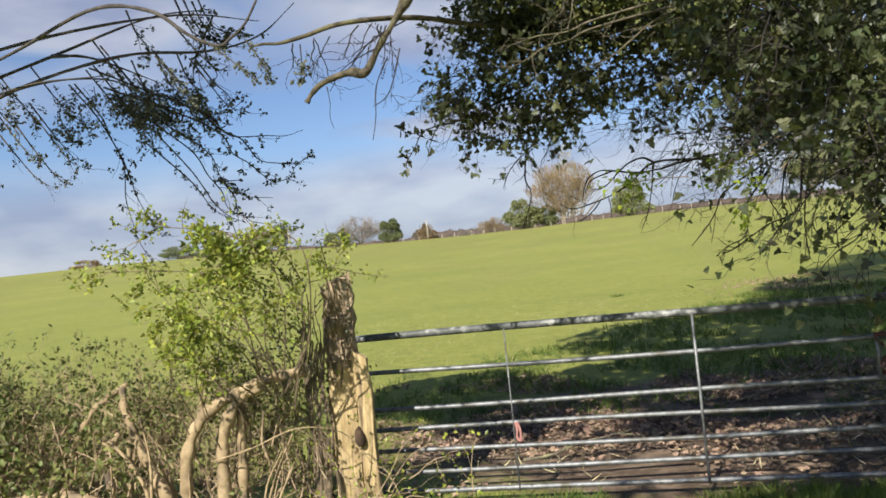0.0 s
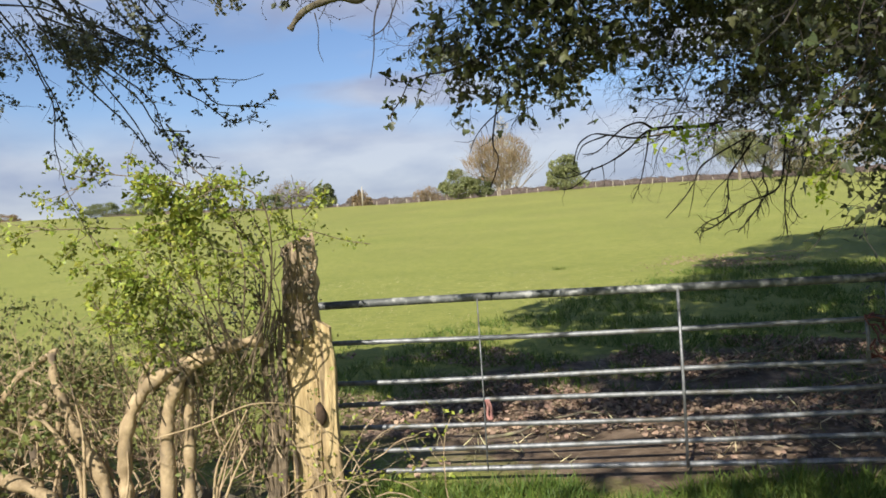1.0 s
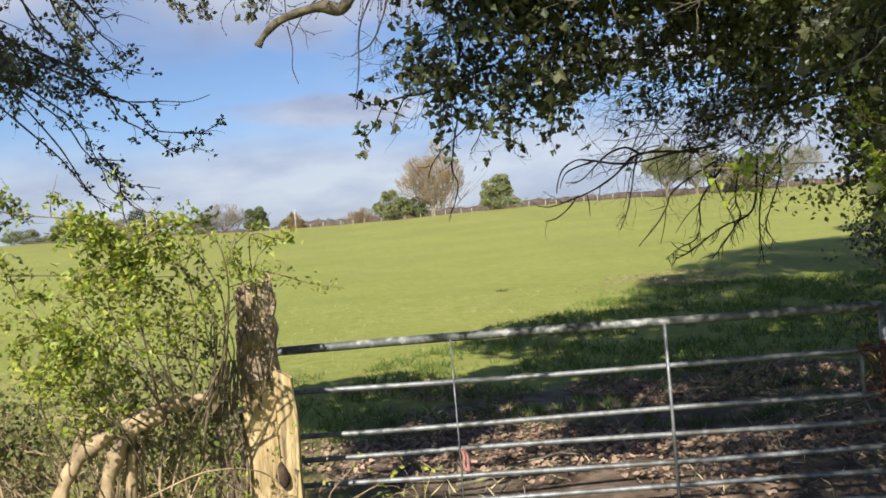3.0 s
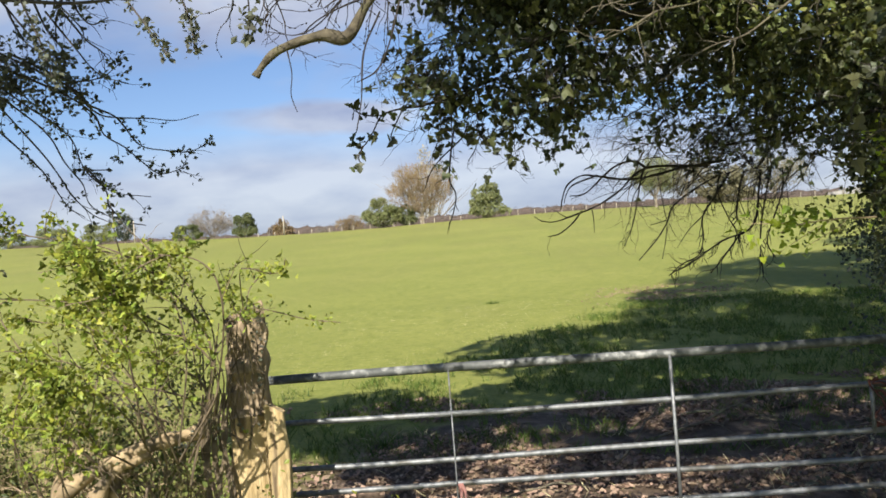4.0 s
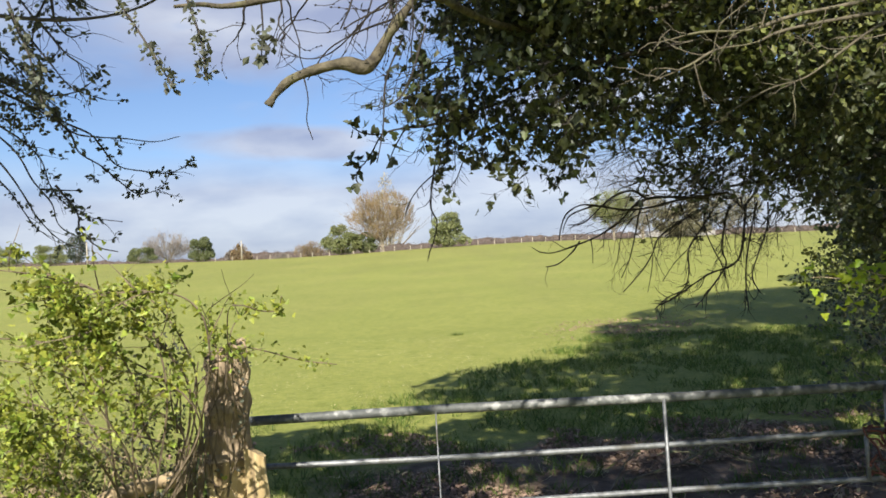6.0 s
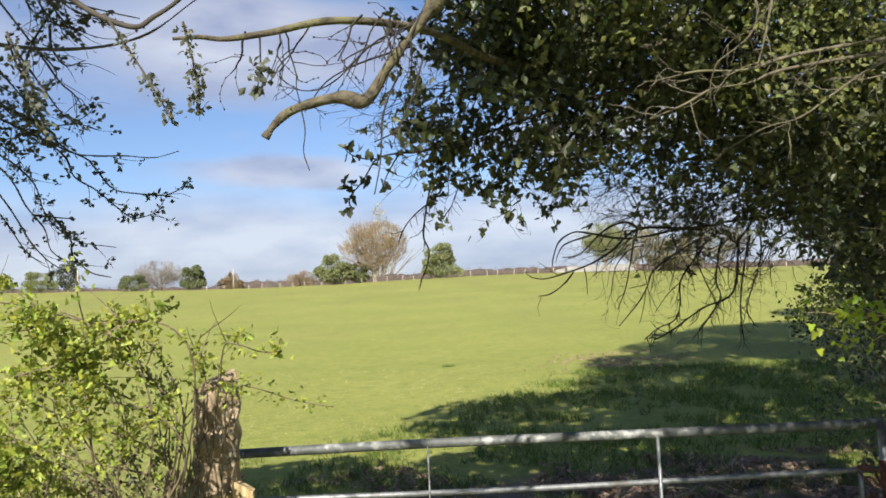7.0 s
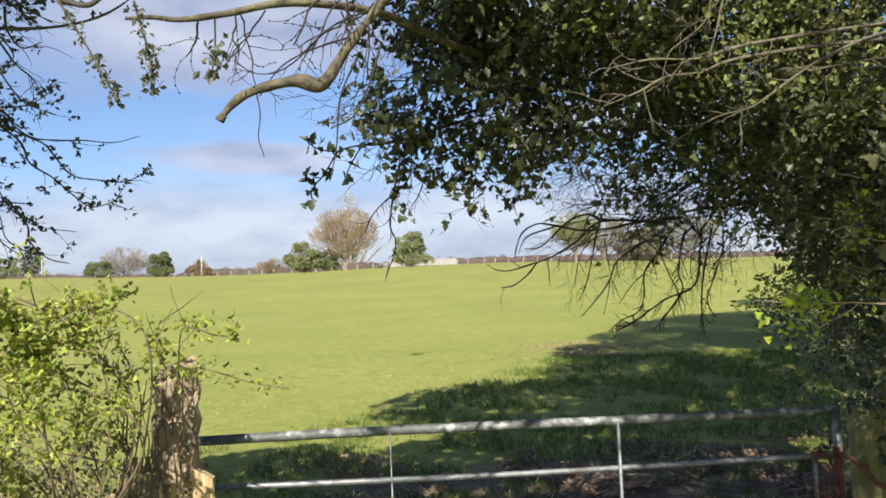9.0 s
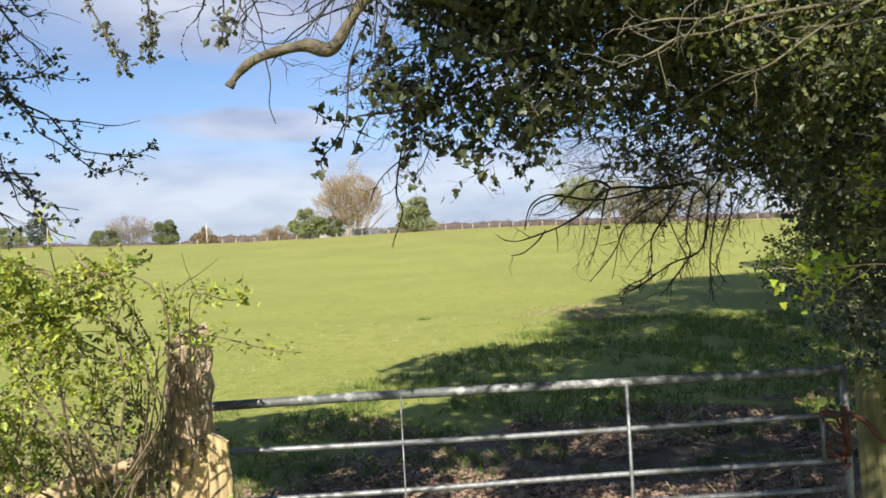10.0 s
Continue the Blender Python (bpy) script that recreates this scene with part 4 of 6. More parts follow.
    m.part("tangle", M_DARKTWIG, T, "tangle of dead twigs in the darker, shaded bark colour", kind="stuff")
    return made


def bright_sprays(T):
    """Fresh green sprays that catch the sun at the tree's edge."""
    made = []
    for root, way, n in [((1.84, 2.84, 1.99), (-0.9, -0.1, -0.2), 6), ((1.86, 2.9, 1.93), (-0.7, -0.1, -0.6), 4), ((1.50, 2.78, 1.87), (-0.8, -0.1, 0.1), 5), ((2.2, 3.9, 2.05), (-0.6, -0.3, -0.1), 4)]:
        m, l = Mesh(), Mesh()
        spots = grow(m, root, way, 0.18 if root[0] < 1.8 else 0.24, 0.0022, 1, n, 0.02, 0.25, 0.6, 4)
        leaves_along(l, spots[-len(spots) * 2 // 3:], 4, 0.018, 0.018, LOBED_T, LOBED_F, 0.8, 0)
        sp = m.part("spray", M_TWIG, T, at=root)
        l.part("spray_leaves", M_BRIGHT, sp, "fresh yellow-green leaves", kind="stuff")
        made.append(sp)
    return made


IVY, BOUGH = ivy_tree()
TWIGS = hanging_twigs(IVY)
SPRAYS = bright_sprays(IVY)


def shade_trees():
    """Trees added farther along the hedge, mostly out of view, to shade the pasture's edge."""
    for x, y, h in ((10.0, 15.7, 9.0), (12.8, 23.5, 9.5), (18.0, 33.0, 9.5)):
        T = thing("hedgerow_tree", (x, y, float(ground_z(x, y))), "dense ivy-covered hedgerow tree added to shade the pasture edge", "tree", "hedgerow trees")
        m, l = Mesh(), Mesh()
        limb(m, [(x, y, -0.2), (x + 0.1, y, h * 0.5), (x, y + 0.2, h * 0.9)], 0.28, 0.05, 9, knots=0.2)
        for k in range(8):
            grow(m, (x, y, h * (0.25 + 0.07 * k)), (math.cos(2.4 * k), math.sin(2.4 * k), 0.5), 2.4, 0.07, 1, 4, 0, 0.2, 0.6, 5)
        fill(l, (x, y, h * 0.6), (2.6, 2.6, h * 0.40), 5200, 0.2, 0.3)
        fill(l, (x, y, 1.2), (2.4, 2.4, 1.6), 3200, 0.10, 0.3)
        m.part("trunk", M_BARK, T, smooth=True)
        l.part("crown", M_IVY, T, kind="stuff")


shade_trees()


# an added tree wholly out of view; its high crown only casts shadow
def tall_tree():
    T = thing("hedgerow_tree", (7.1, 9.5, 0.0), "unseen tall tree with a high leafy crown, added to shade the pasture", "tree", "hedgerow trees")
    m, l = Mesh(), Mesh()
    limb(m, [(7.1, 9.5, -0.2), (7.1, 9.5, 6.0), (7.0, 9.6, 11.0), (7.0, 10.0, 15.0)], 0.3, 0.08, 10, knots=0.15)
    for c, r, n in (((4.9, 9.0, 13.0), (2.3, 2.4, 1.6), 2800), ((6.5, 11.0, 14.5), (2.4, 2.6, 1.6), 2800), ((8.5, 12.0, 15.5), (2.5, 2.5, 1.6), 2800), ((7.0, 9.5, 11.0), (2.0, 2.0, 1.5), 2200)):
        fill(l, c, r, n, 0.22, 0.2)
        for k in range(4):
            grow(m, (7.0, 9.7, 9.0 + k), np.array(c) - np.array((7.0, 9.7, 10.0)) + rng.normal(size=3) * 0.6, 3.0, 0.06, 1, 4, 0, 0.2, 0.6, 5)
    m.part("trunk", M_BARK, T, smooth=True)
    l.part("crown", M_IVY, T, kind="stuff")


tall_tree()


def hedge_right():
    """The hedge bank that runs on from the right gate post."""
    for k, (x, y, z, rx, ry, rz, n) in enumerate([(4.6, 6.6, 0.9, 0.9, 1.1, 1.0, 2600), (5.9, 8.4, 1.0, 1.1, 1.3, 1.1, 2600), (7.4, 10.4, 1.0, 1.2, 1.4, 1.2, 2200), (4.1, 5.6, 0.7, 0.6, 0.6, 0.8, 1600)]):
        T = thing("hedge_bush", (x, y, 0.0), "shaded dark green hedge bush beside the gateway", "bush", "hedge bushes")
        m, l = Mesh(), Mesh()
        for j in range(7):
            spots = grow(m, (x + 0.2 * rng.normal(), y + 0.2 * rng.normal(), -0.05), (0.5 * rng.normal(), 0.5 * rng.normal(), 1.0), z * 1.5, 0.018, 2, 4, 0.0, 0.3, 0.7, 4)
            leaves_along(l, spots, 3, 0.05, 0.05, LEAF_T, LEAF_F, 0.5, 1)
        P = in_ellipsoid((x, y, z), (rx, ry, rz), n, 0.4)
        P[:, 2] = np.maximum(P[:, 2], 0.03)
        l.cards(LEAF_T, LEAF_F, P, unit(n), unit(n, 0.6), 0.06 * (0.6 + 0.7 * rng.random(n)))
        m.part("stem_mass", M_TWIG, T, kind="stuff")
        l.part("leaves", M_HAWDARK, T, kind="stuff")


hedge_right()


def hawthorn_tree():
    """The hawthorn in the hedge whose budding twigs hang in from the left."""
    T = thing("hawthorn_tree", (-3.9, 5.0, 0.0), "budding hawthorn tree with drooping twigs over the hedge", "tree")
    m = Mesh()
    limb(m, [(-3.9, 5.0, -0.2), (-3.85, 5.0, 1.2), (-3.7, 4.95, 2.4), (-3.5, 4.9, 3.6), (-3.3, 4.9, 5.0)], 0.13, 0.04, 10, knots=0.3)
    m.part("trunk", M_BARK, T, smooth=True)
    limbs = [[(-3.6, 4.95, 2.9), (-2.6, 4.7, 3.1), (-1.7, 4.6, 3.18), (-1.1, 4.6, 3.12), (-0.75, 4.6, 3.16), (-0.5, 4.6, 3.32)],
             [(-3.5, 4.9, 3.4), (-2.4, 4.9, 3.5), (-1.4, 4.8, 3.45), (-0.8, 4.75, 3.3)],
             [(-3.7, 4.9, 2.6), (-3.0, 4.5, 2.9), (-2.2, 4.3, 3.0), (-1.5, 4.2, 2.95)],
             [(-3.5, 5.0, 3.2), (-2.7, 5.3, 3.5), (-1.9, 5.3, 3.65), (-1.236, 5.0, 3.521)], [(-3.6, 5.0, 3.0), (-3.2, 5.6, 3.4), (-2.7, 5.9, 3.45), (-2.2, 5.8, 3.2)], [(-2.7, 5.3, 3.5), (-2.3, 5.2, 3.4), (-1.9, 5.4, 3.2)]]
    for pts in limbs:
        m = Mesh()
        limb(m, pts, 0.015, 0.0025, 7, knots=0.4)
        m.part("limb", M_HAWTWIG, T, smooth=True)
    made = []
    # the twigs that arch out over the hedge: (points, side growth)
    arcs = [
        ([(-2.2, 5.0, 3.35), (-1.635, 5.5, 3.03), (-1.515, 5.5, 2.903), (-1.426, 5.5, 2.838), (-1.307, 5.5, 2.818), (-1.158, 5.5, 2.806), (-1.008, 5.5, 2.785), (-0.873, 5.5, 2.811)], 0.25),
        ([(-1.635, 5.5, 3.03), (-1.515, 5.5, 2.903), (-1.367, 5.5, 2.826), (-1.307, 5.5, 2.757), (-1.219, 5.5, 2.647), (-1.07, 5.5, 2.611), (-0.951, 5.5, 2.597), (-0.846, 5.5, 2.632)], 0.2),
        ([(-2.1, 5.0, 3.2), (-1.694, 5.45, 3.001), (-1.486, 5.5, 2.856), (-1.426, 5.5, 2.731), (-1.308, 5.5, 2.65), (-1.204, 5.5, 2.555), (-1.116, 5.5, 2.491), (-1.011, 5.5, 2.508), (-0.966, 5.5, 2.537)], 0.25),
        ([(-2.4, 5.9, 3.2), (-2.203, 6.3, 2.928), (-2.076, 6.3, 2.718), (-2.021, 6.3, 2.642), (-1.949, 6.3, 2.546), (-1.912, 6.3, 2.415), (-1.804, 6.3, 2.337), (-1.695, 6.3, 2.314)], 0.25),
        ([(-2.45, 6.0, 3.0), (-2.257, 6.3, 2.688), (-2.148, 6.3, 2.536), (-2.057, 6.3, 2.403), (-1.949, 6.3, 2.332)], 0.2),
        ([(-2.021, 6.3, 2.642), (-1.894, 6.3, 2.625), (-1.767, 6.3, 2.613)], 0.2),
        ([(-1.236, 5.0, 3.55), (-1.343, 5.0, 3.384), (-1.396, 5.0, 3.289), (-1.422, 5.0, 3.193), (-1.428, 5.0, 3.097)], 0.4),
        ([(-1.316, 5.0, 3.383), (-1.303, 5.0, 3.272), (-1.236, 5.0, 3.186), (-1.143, 5.0, 3.211)], 0.4),
        ([(-1.40, 5.0, 3.3), (-1.343, 5.0, 3.218), (-1.263, 5.0, 3.105), (-1.197, 5.0, 3.047), (-1.157, 5.0, 2.991)], 0.4),
        ([(-1.9, 5.4, 3.2), (-1.694, 5.5, 3.078), (-1.575, 5.5, 3.028), (-1.425, 5.5, 3.038), (-1.305, 5.5, 3.11)], 0.4),
        ([(-2.9, 5.8, 3.5), (-2.821, 6.0, 3.256), (-2.748, 6.0, 3.069), (-2.653, 6.0, 2.88), (-2.6, 6.0, 2.715), (-2.548, 6.0, 2.55), (-2.453, 6.0, 2.362), (-2.357, 6.0, 2.215)], 0.3),
        ([(-2.95, 5.8, 3.5), (-2.864, 6.0, 3.259), (-2.712, 6.0, 2.965), (-2.659, 6.0, 2.8), (-2.676, 6.0, 2.559), (-2.645, 6.0, 2.395), (-2.595, 6.0, 2.19), (-2.48, 6.0, 1.981)], 0.25),
        ([(-2.3, 5.8, 3.2), (-2.11, 6.0, 2.998), (-1.99, 6.0, 2.909), (-1.873, 6.0, 2.781), (-1.821, 6.0, 2.619), (-1.744, 6.0, 2.514), (-1.625, 6.0, 2.427), (-1.401, 6.0, 2.38)], 0.3),
        ([(-2.25, 5.8, 3.05), (-2.086, 6.0, 2.737), (-1.991, 6.0, 2.591), (-1.897, 6.0, 2.425), (-1.78, 6.0, 2.298), (-1.639, 6.0, 2.225)], 0.25),
        ([(-1.56, 5.5, 2.55), (-1.452, 5.5, 2.398), (-1.44, 5.5, 2.307), (-1.351, 5.5, 2.211), (-1.241, 5.5, 2.176)], 0.2),
    ]
    # the thicker, leafier growth nearer the trunk, along the top
    for k in range(24):
        x, z = -1.25 - 2.2 * rng.random(), 2.55 + 0.75 * rng.random()
        if z < 2.55 + 0.16 * (x + 3.4):
            z += 0.25
        y = 4.9 + 1.1 * rng.random()
        arcs.append(([(x - 0.45, y, z + 0.5), (x - 0.28, y, z + 0.26), (x - 0.14, y, z + 0.08), (x + 0.08 * rng.normal(), y, z)], 0.6))
    for k in range(8):
        x, z = -1.75 + 0.6 * rng.random(), 3.0 + 0.42 * rng.random()
        arcs.append(([(x - 0.16, 5.0, z + 0.34), (x - 0.10, 5.0, z + 0.18), (x - 0.02, 5.0, z + 0.06), (x + 0.08 + 0.05 * rng.normal(), 5.0, z - 0.02)], 0.7))
    for pts, busy in arcs:
        m, l = Mesh(), Mesh()
        top = Vector(pts[0])
        q = limb(m, pts, 0.0072, 0.0022, 5, 5, knots=0.35)
        spots = [(q[j], (q[j] - q[j - 1]).normalized(), 0) for j in range(3, len(q))]
        for j in range(3, len(q) - 1):
            if rng.random() < busy:
                d = (q[j] - q[j - 1]).normalized()
                spots += grow(m, q[j], d * 0.9 + Vector(unit(1)[0]) * 0.8 + Vector((0.25, 0, -0.25)), 0.08 + 0.16 * rng.random(), 0.0026, 0, 3, 0.03, 0.3, 0.8, 3, segs=4)
        # leaf clusters sit at some of the knots
        pick = [p for p in spots if rng.random() < 0.23]
        leaves_along(l, pick, 6, 0.034, 0.013, LEAF_T, LEAF_F, 0.3)
        sp = m.part("twig", M_HAWTWIG, T, at=top)
        l.part("twig_leaves", M_HAWDARK, sp, "small opening leaf clusters", kind="stuff")
        made.append(sp)
    # the leafy heart of the crown
    m, l = Mesh(), Mesh()
    for c, r, n in (((-2.0, 5.5, 3.08), (0.28, 0.3, 0.22), 16), ((-2.3, 5.6, 3.22), (0.3, 0.3, 0.25), 14), ((-1.75, 5.4, 3.0), (0.2, 0.25, 0.12), 8), ((-2.75, 5.6, 3.2), (0.35, 0.3, 0.3), 10)):
        for k in range(n):
            p = in_ellipsoid(c, np.array(r) * 0.8, 1)[0]
            spots = grow(m, p + np.array((-0.05, 0, 0.08)), (0.2 + 0.5 * rng.normal(), 0.3 * rng.normal(), -0.6), 0.16 + 0.14 * rng.random(), 0.0032, 1, 3, 0.03, 0.4, 0.8, 3)
            leaves_along(l, [q for q in spots if rng.random() < 0.5], 5, 0.030, 0.016, LEAF_T, LEAF_F, 0.3)
    heart = m.part("twig_mass", M_HAWTWIG, T, kind="stuff", at=(-2.4, 5.4, 3.6))
    l.part("twig_leaves", M_HAWDARK, heart, "grey-green opening leaves", kind="stuff")
    made.append(heart)
    # the leafy catkin-like sprigs nearer the gateway hang from the thin limb
    sprigs = []
    for top, tip in (((-0.10, 3.0, 2.63), (-0.035, 2.95, 2.405)), ((-0.29, 3.02, 2.665), (-0.10, 2.95, 2.41)), ((-0.56, 3.1, 2.66), (-0.46, 3.1, 2.40))):
        m, l = Mesh(), Mesh()
        top, tip = Vector(top), Vector(tip)
        q = limb(m, [top, top.lerp(tip, 0.5) + Vector((0.012, 0, -0.012)), tip], 0.0035, 0.0015, 5, 9)
        spots = [(q[j], (q[j] - q[j - 1]).normalized(), 0) for j in range(2, len(q))]
        leaves_along(l, [s for s in spots if rng.random() < 0.8], 9, 0.018, 0.010, LEAF_T, LEAF_F, 0.2)
        sp = m.part("sprig", M_HAWTWIG, T, at=top)
        l.part("sprig_leaves", M_HAWDARK, sp, "dense tiny leaves along the sprig", kind="stuff")
        sprigs.append(sp)
    m = Mesh()
    limb(m, [(-3.6, 4.9, 3.2), (-2.0, 4.0, 3.1), (-1.0, 3.3, 2.98), (-0.55, 3.05, 2.84), (-0.382, 3.03, 2.717), (-0.31, 3.03, 2.667), (-0.224, 3.03, 2.634), (-0.178, 3.03, 2.656), (-0.111, 3.03, 2.702), (-0.05, 3.03, 2.79)], 0.010, 0.0042, 7, knots=0.3)
    m.part("limb", M_HAWTWIG, T, smooth=True)
    return made, sprigs


HAWTWIGS, SPRIGS = hawthorn_tree()


# ---- hedge and bush left of the post ----
def hedge_left():
    T = thing("laid_hedge", (-1.9, 4.75, 0.0), "old laid hedge with bent tan stems and dry twigs", "hedge")
    for pts, r0, r1 in [
        ([(-1.58, 4.6, -0.1), (-1.64, 4.6, 0.35), (-1.80, 4.6, 0.70), (-1.90, 4.62, 0.95), (-1.93, 4.65, 1.1)], 0.045, 0.026),
        ([(-1.47, 4.58, -0.1), (-1.50, 4.58, 0.4), (-1.46, 4.58, 0.70), (-1.36, 4.6, 0.88), (-1.20, 4.6, 0.98), (-0.98, 4.65, 1.07), (-0.75, 4.8, 1.10)], 0.048, 0.038),
        ([(-1.40, 4.58, 0.80), (-1.36, 4.6, 0.95), (-1.30, 4.62, 1.10)], 0.024, 0.018),
        ([(-1.30, 4.62, -0.1), (-1.27, 4.62, 0.38), (-1.24, 4.6, 0.70), (-1.18, 4.6, 0.88), (-1.08, 4.62, 1.0), (-0.95, 4.65, 1.04)], 0.046, 0.034),
        ([(-1.22, 4.7, -0.1), (-1.18, 4.7, 0.4), (-1.15, 4.68, 0.75), (-1.12, 4.66, 0.95)], 0.04, 0.03),
        ([(-2.15, 4.7, -0.1), (-2.10, 4.7, 0.3), (-2.12, 4.7, 0.62), (-2.02, 4.7, 0.8)], 0.04, 0.024),
        ([(-2.75, 4.5, 0.42), (-2.3, 4.42, 0.48), (-2.0, 4.42, 0.42), (-1.8, 4.45, 0.28), (-1.65, 4.5, 0.05)], 0.045, 0.04),
        ([(-2.02, 4.7, -0.1), (-1.98, 4.7, 0.4), (-1.95, 4.7, 0.75)], 0.026, 0.02),
        ([(-2.6, 4.8, -0.1), (-2.5, 4.8, 0.5), (-2.3, 4.8, 0.9), (-2.0, 4.8, 1.1)], 0.035, 0.02),
        ([(-3.1, 4.8, -0.1), (-3.0, 4.8, 0.6), (-2.7, 4.8, 1.0)], 0.04, 0.02),
        ([(-1.75, 4.5, 0.1), (-1.72, 4.5, 0.45), (-1.88, 4.5, 0.72), (-2.0, 4.5, 0.78)], 0.016, 0.01),
        ([(-1.05, 4.65, 0.02), (-0.98, 4.62, 0.35), (-0.85, 4.6, 0.62), (-0.78, 4.6, 0.75)], 0.012, 0.006),
        ([(-0.95, 4.6, 0.9), (-0.97, 4.58, 0.72), (-0.93, 4.55, 0.62)], 0.011, 0.005),
        ([(-1.3, 4.55, 0.62), (-1.0, 4.5, 0.70), (-0.7, 4.5, 0.80), (-0.5, 4.7, 0.72), (-0.36, 4.8, 0.5)], 0.0055, 0.003),
        ([(-0.95, 4.5, 0.15), (-0.85, 4.5, 0.4), (-0.75, 4.5, 0.58)], 0.009, 0.006),
    ]:
        m = Mesh()
        limb(m, pts, r0 * 0.88, r1 * 0.85, 10, 9, knots=0.55)
        m.part("stem", M_STEM, T, smooth=True)
    # thinner upright stems between the laid ones
    for k in range(30):
        x, y = -0.95 - 2.5 * rng.random(), 4.5 + 0.3 * rng.random()
        h = 0.5 + 0.45 * rng.random()
        lean = 0.16 * rng.normal()
        m = Mesh()
        limb(m, [(x, y, -0.05), (x + 0.4 * lean + 0.03 * rng.normal(), y, 0.35 * h), (x + 0.8 * lean + 0.04 * rng.normal(), y + 0.03, 0.7 * h), (x + 1.5 * lean, y + 0.05, h)], 0.007 + 0.008 * rng.random(), 0.004, 6, 4, 0.4)
        m.part("stem", M_STEM, T, smooth=True)
    fine, bits = Mesh(), Mesh()
    for k in range(250):
        x = -0.85 - 3.4 * rng.random() ** 0.9
        z0 = 0.05 + 0.65 * rng.random()
        spots = grow(fine, (x, 4.70 + 0.42 * rng.random(), z0), (0.35 * rng.normal(), 0.3 * rng.normal(), 0.9), 0.40 + 0.28 * rng.random(), 0.006, 2 if k % 3 == 0 else 1, 4, 0.0, 0.3, 0.7, 4)
        leaves_along(bits, [s for s in spots if s[0].z > 0.8 and rng.random() < 0.34], 5, 0.03, 0.016, LEAF_T, LEAF_F, 0.5)
    for k in range(170):
        x = -0.8 - 3.6 * rng.random()
        spots = grow(fine, (x, 5.05 + 0.5 * rng.random(), 0.0 + 0.5 * rng.random()), (0.4 * rng.normal(), 0.3 * rng.normal(), 0.8), 0.5 + 0.25 * rng.random(), 0.006, 1, 5, 0.0, 0.35, 0.8, 4)
        leaves_along(bits, [s for s in spots if rng.random() < 0.4], 4, 0.032, 0.02, LEAF_T, LEAF_F, 0.5)
    for k in range(60):
        x = -0.7 - 2.6 * rng.random()
        grow(fine, (x, 4.6 + 0.4 * rng.random(), 0.1 + 0.9 * rng.random()), (rng.normal(), 0.3 * rng.normal(), 0.4 * rng.normal()), 0.35, 0.004, 1, 4, 0.02, 0.5, 0.9, 3)
    fine.part("brushwood", M_TWIG, T, kind="stuff")
    bits.part("leaves", M_OLIVE, T, "sparse young leaves", kind="stuff")


hedge_left()


def evergreen_bush():
    T = thing("evergreen_bush", (-2.75, 4.35, 0.0), "dark leafy evergreen bush at the hedge foot", "bush")
    m, l = Mesh(), Mesh()
    for k in range(10):
        spots = grow(m, (-2.75 + 0.2 * rng.normal(), 4.35 + 0.12 * rng.normal(), -0.03), (0.6 * rng.normal(), 0.5 * rng.normal(), 1), 0.95, 0.012, 2, 4, 0, 0.3, 0.8, 4)
        leaves_along(l, spots, 3, 0.045, 0.03, LEAF_T, LEAF_F, 0.6, 1)
    for c in ((-2.85, 4.4, 0.95), (-2.65, 4.3, 0.55), (-3.0, 4.4, 1.2), (-2.6, 4.25, 0.25)):
        P = in_ellipsoid(c, (0.35, 0.3, 0.3), 420, 0.3)
        P[:, 2] = np.maximum(P[:, 2], 0.02)
        l.cards(LEAF_T, LEAF_F, P, unit(len(P)), unit(len(P), 0.7), 0.05 * (0.6 + 0.6 * rng.random(len(P))))
    m.part("stem_mass", M_TWIG, T, kind="stuff")
    l.part("leaves", M_OLIVE, T, kind="stuff")


evergreen_bush()


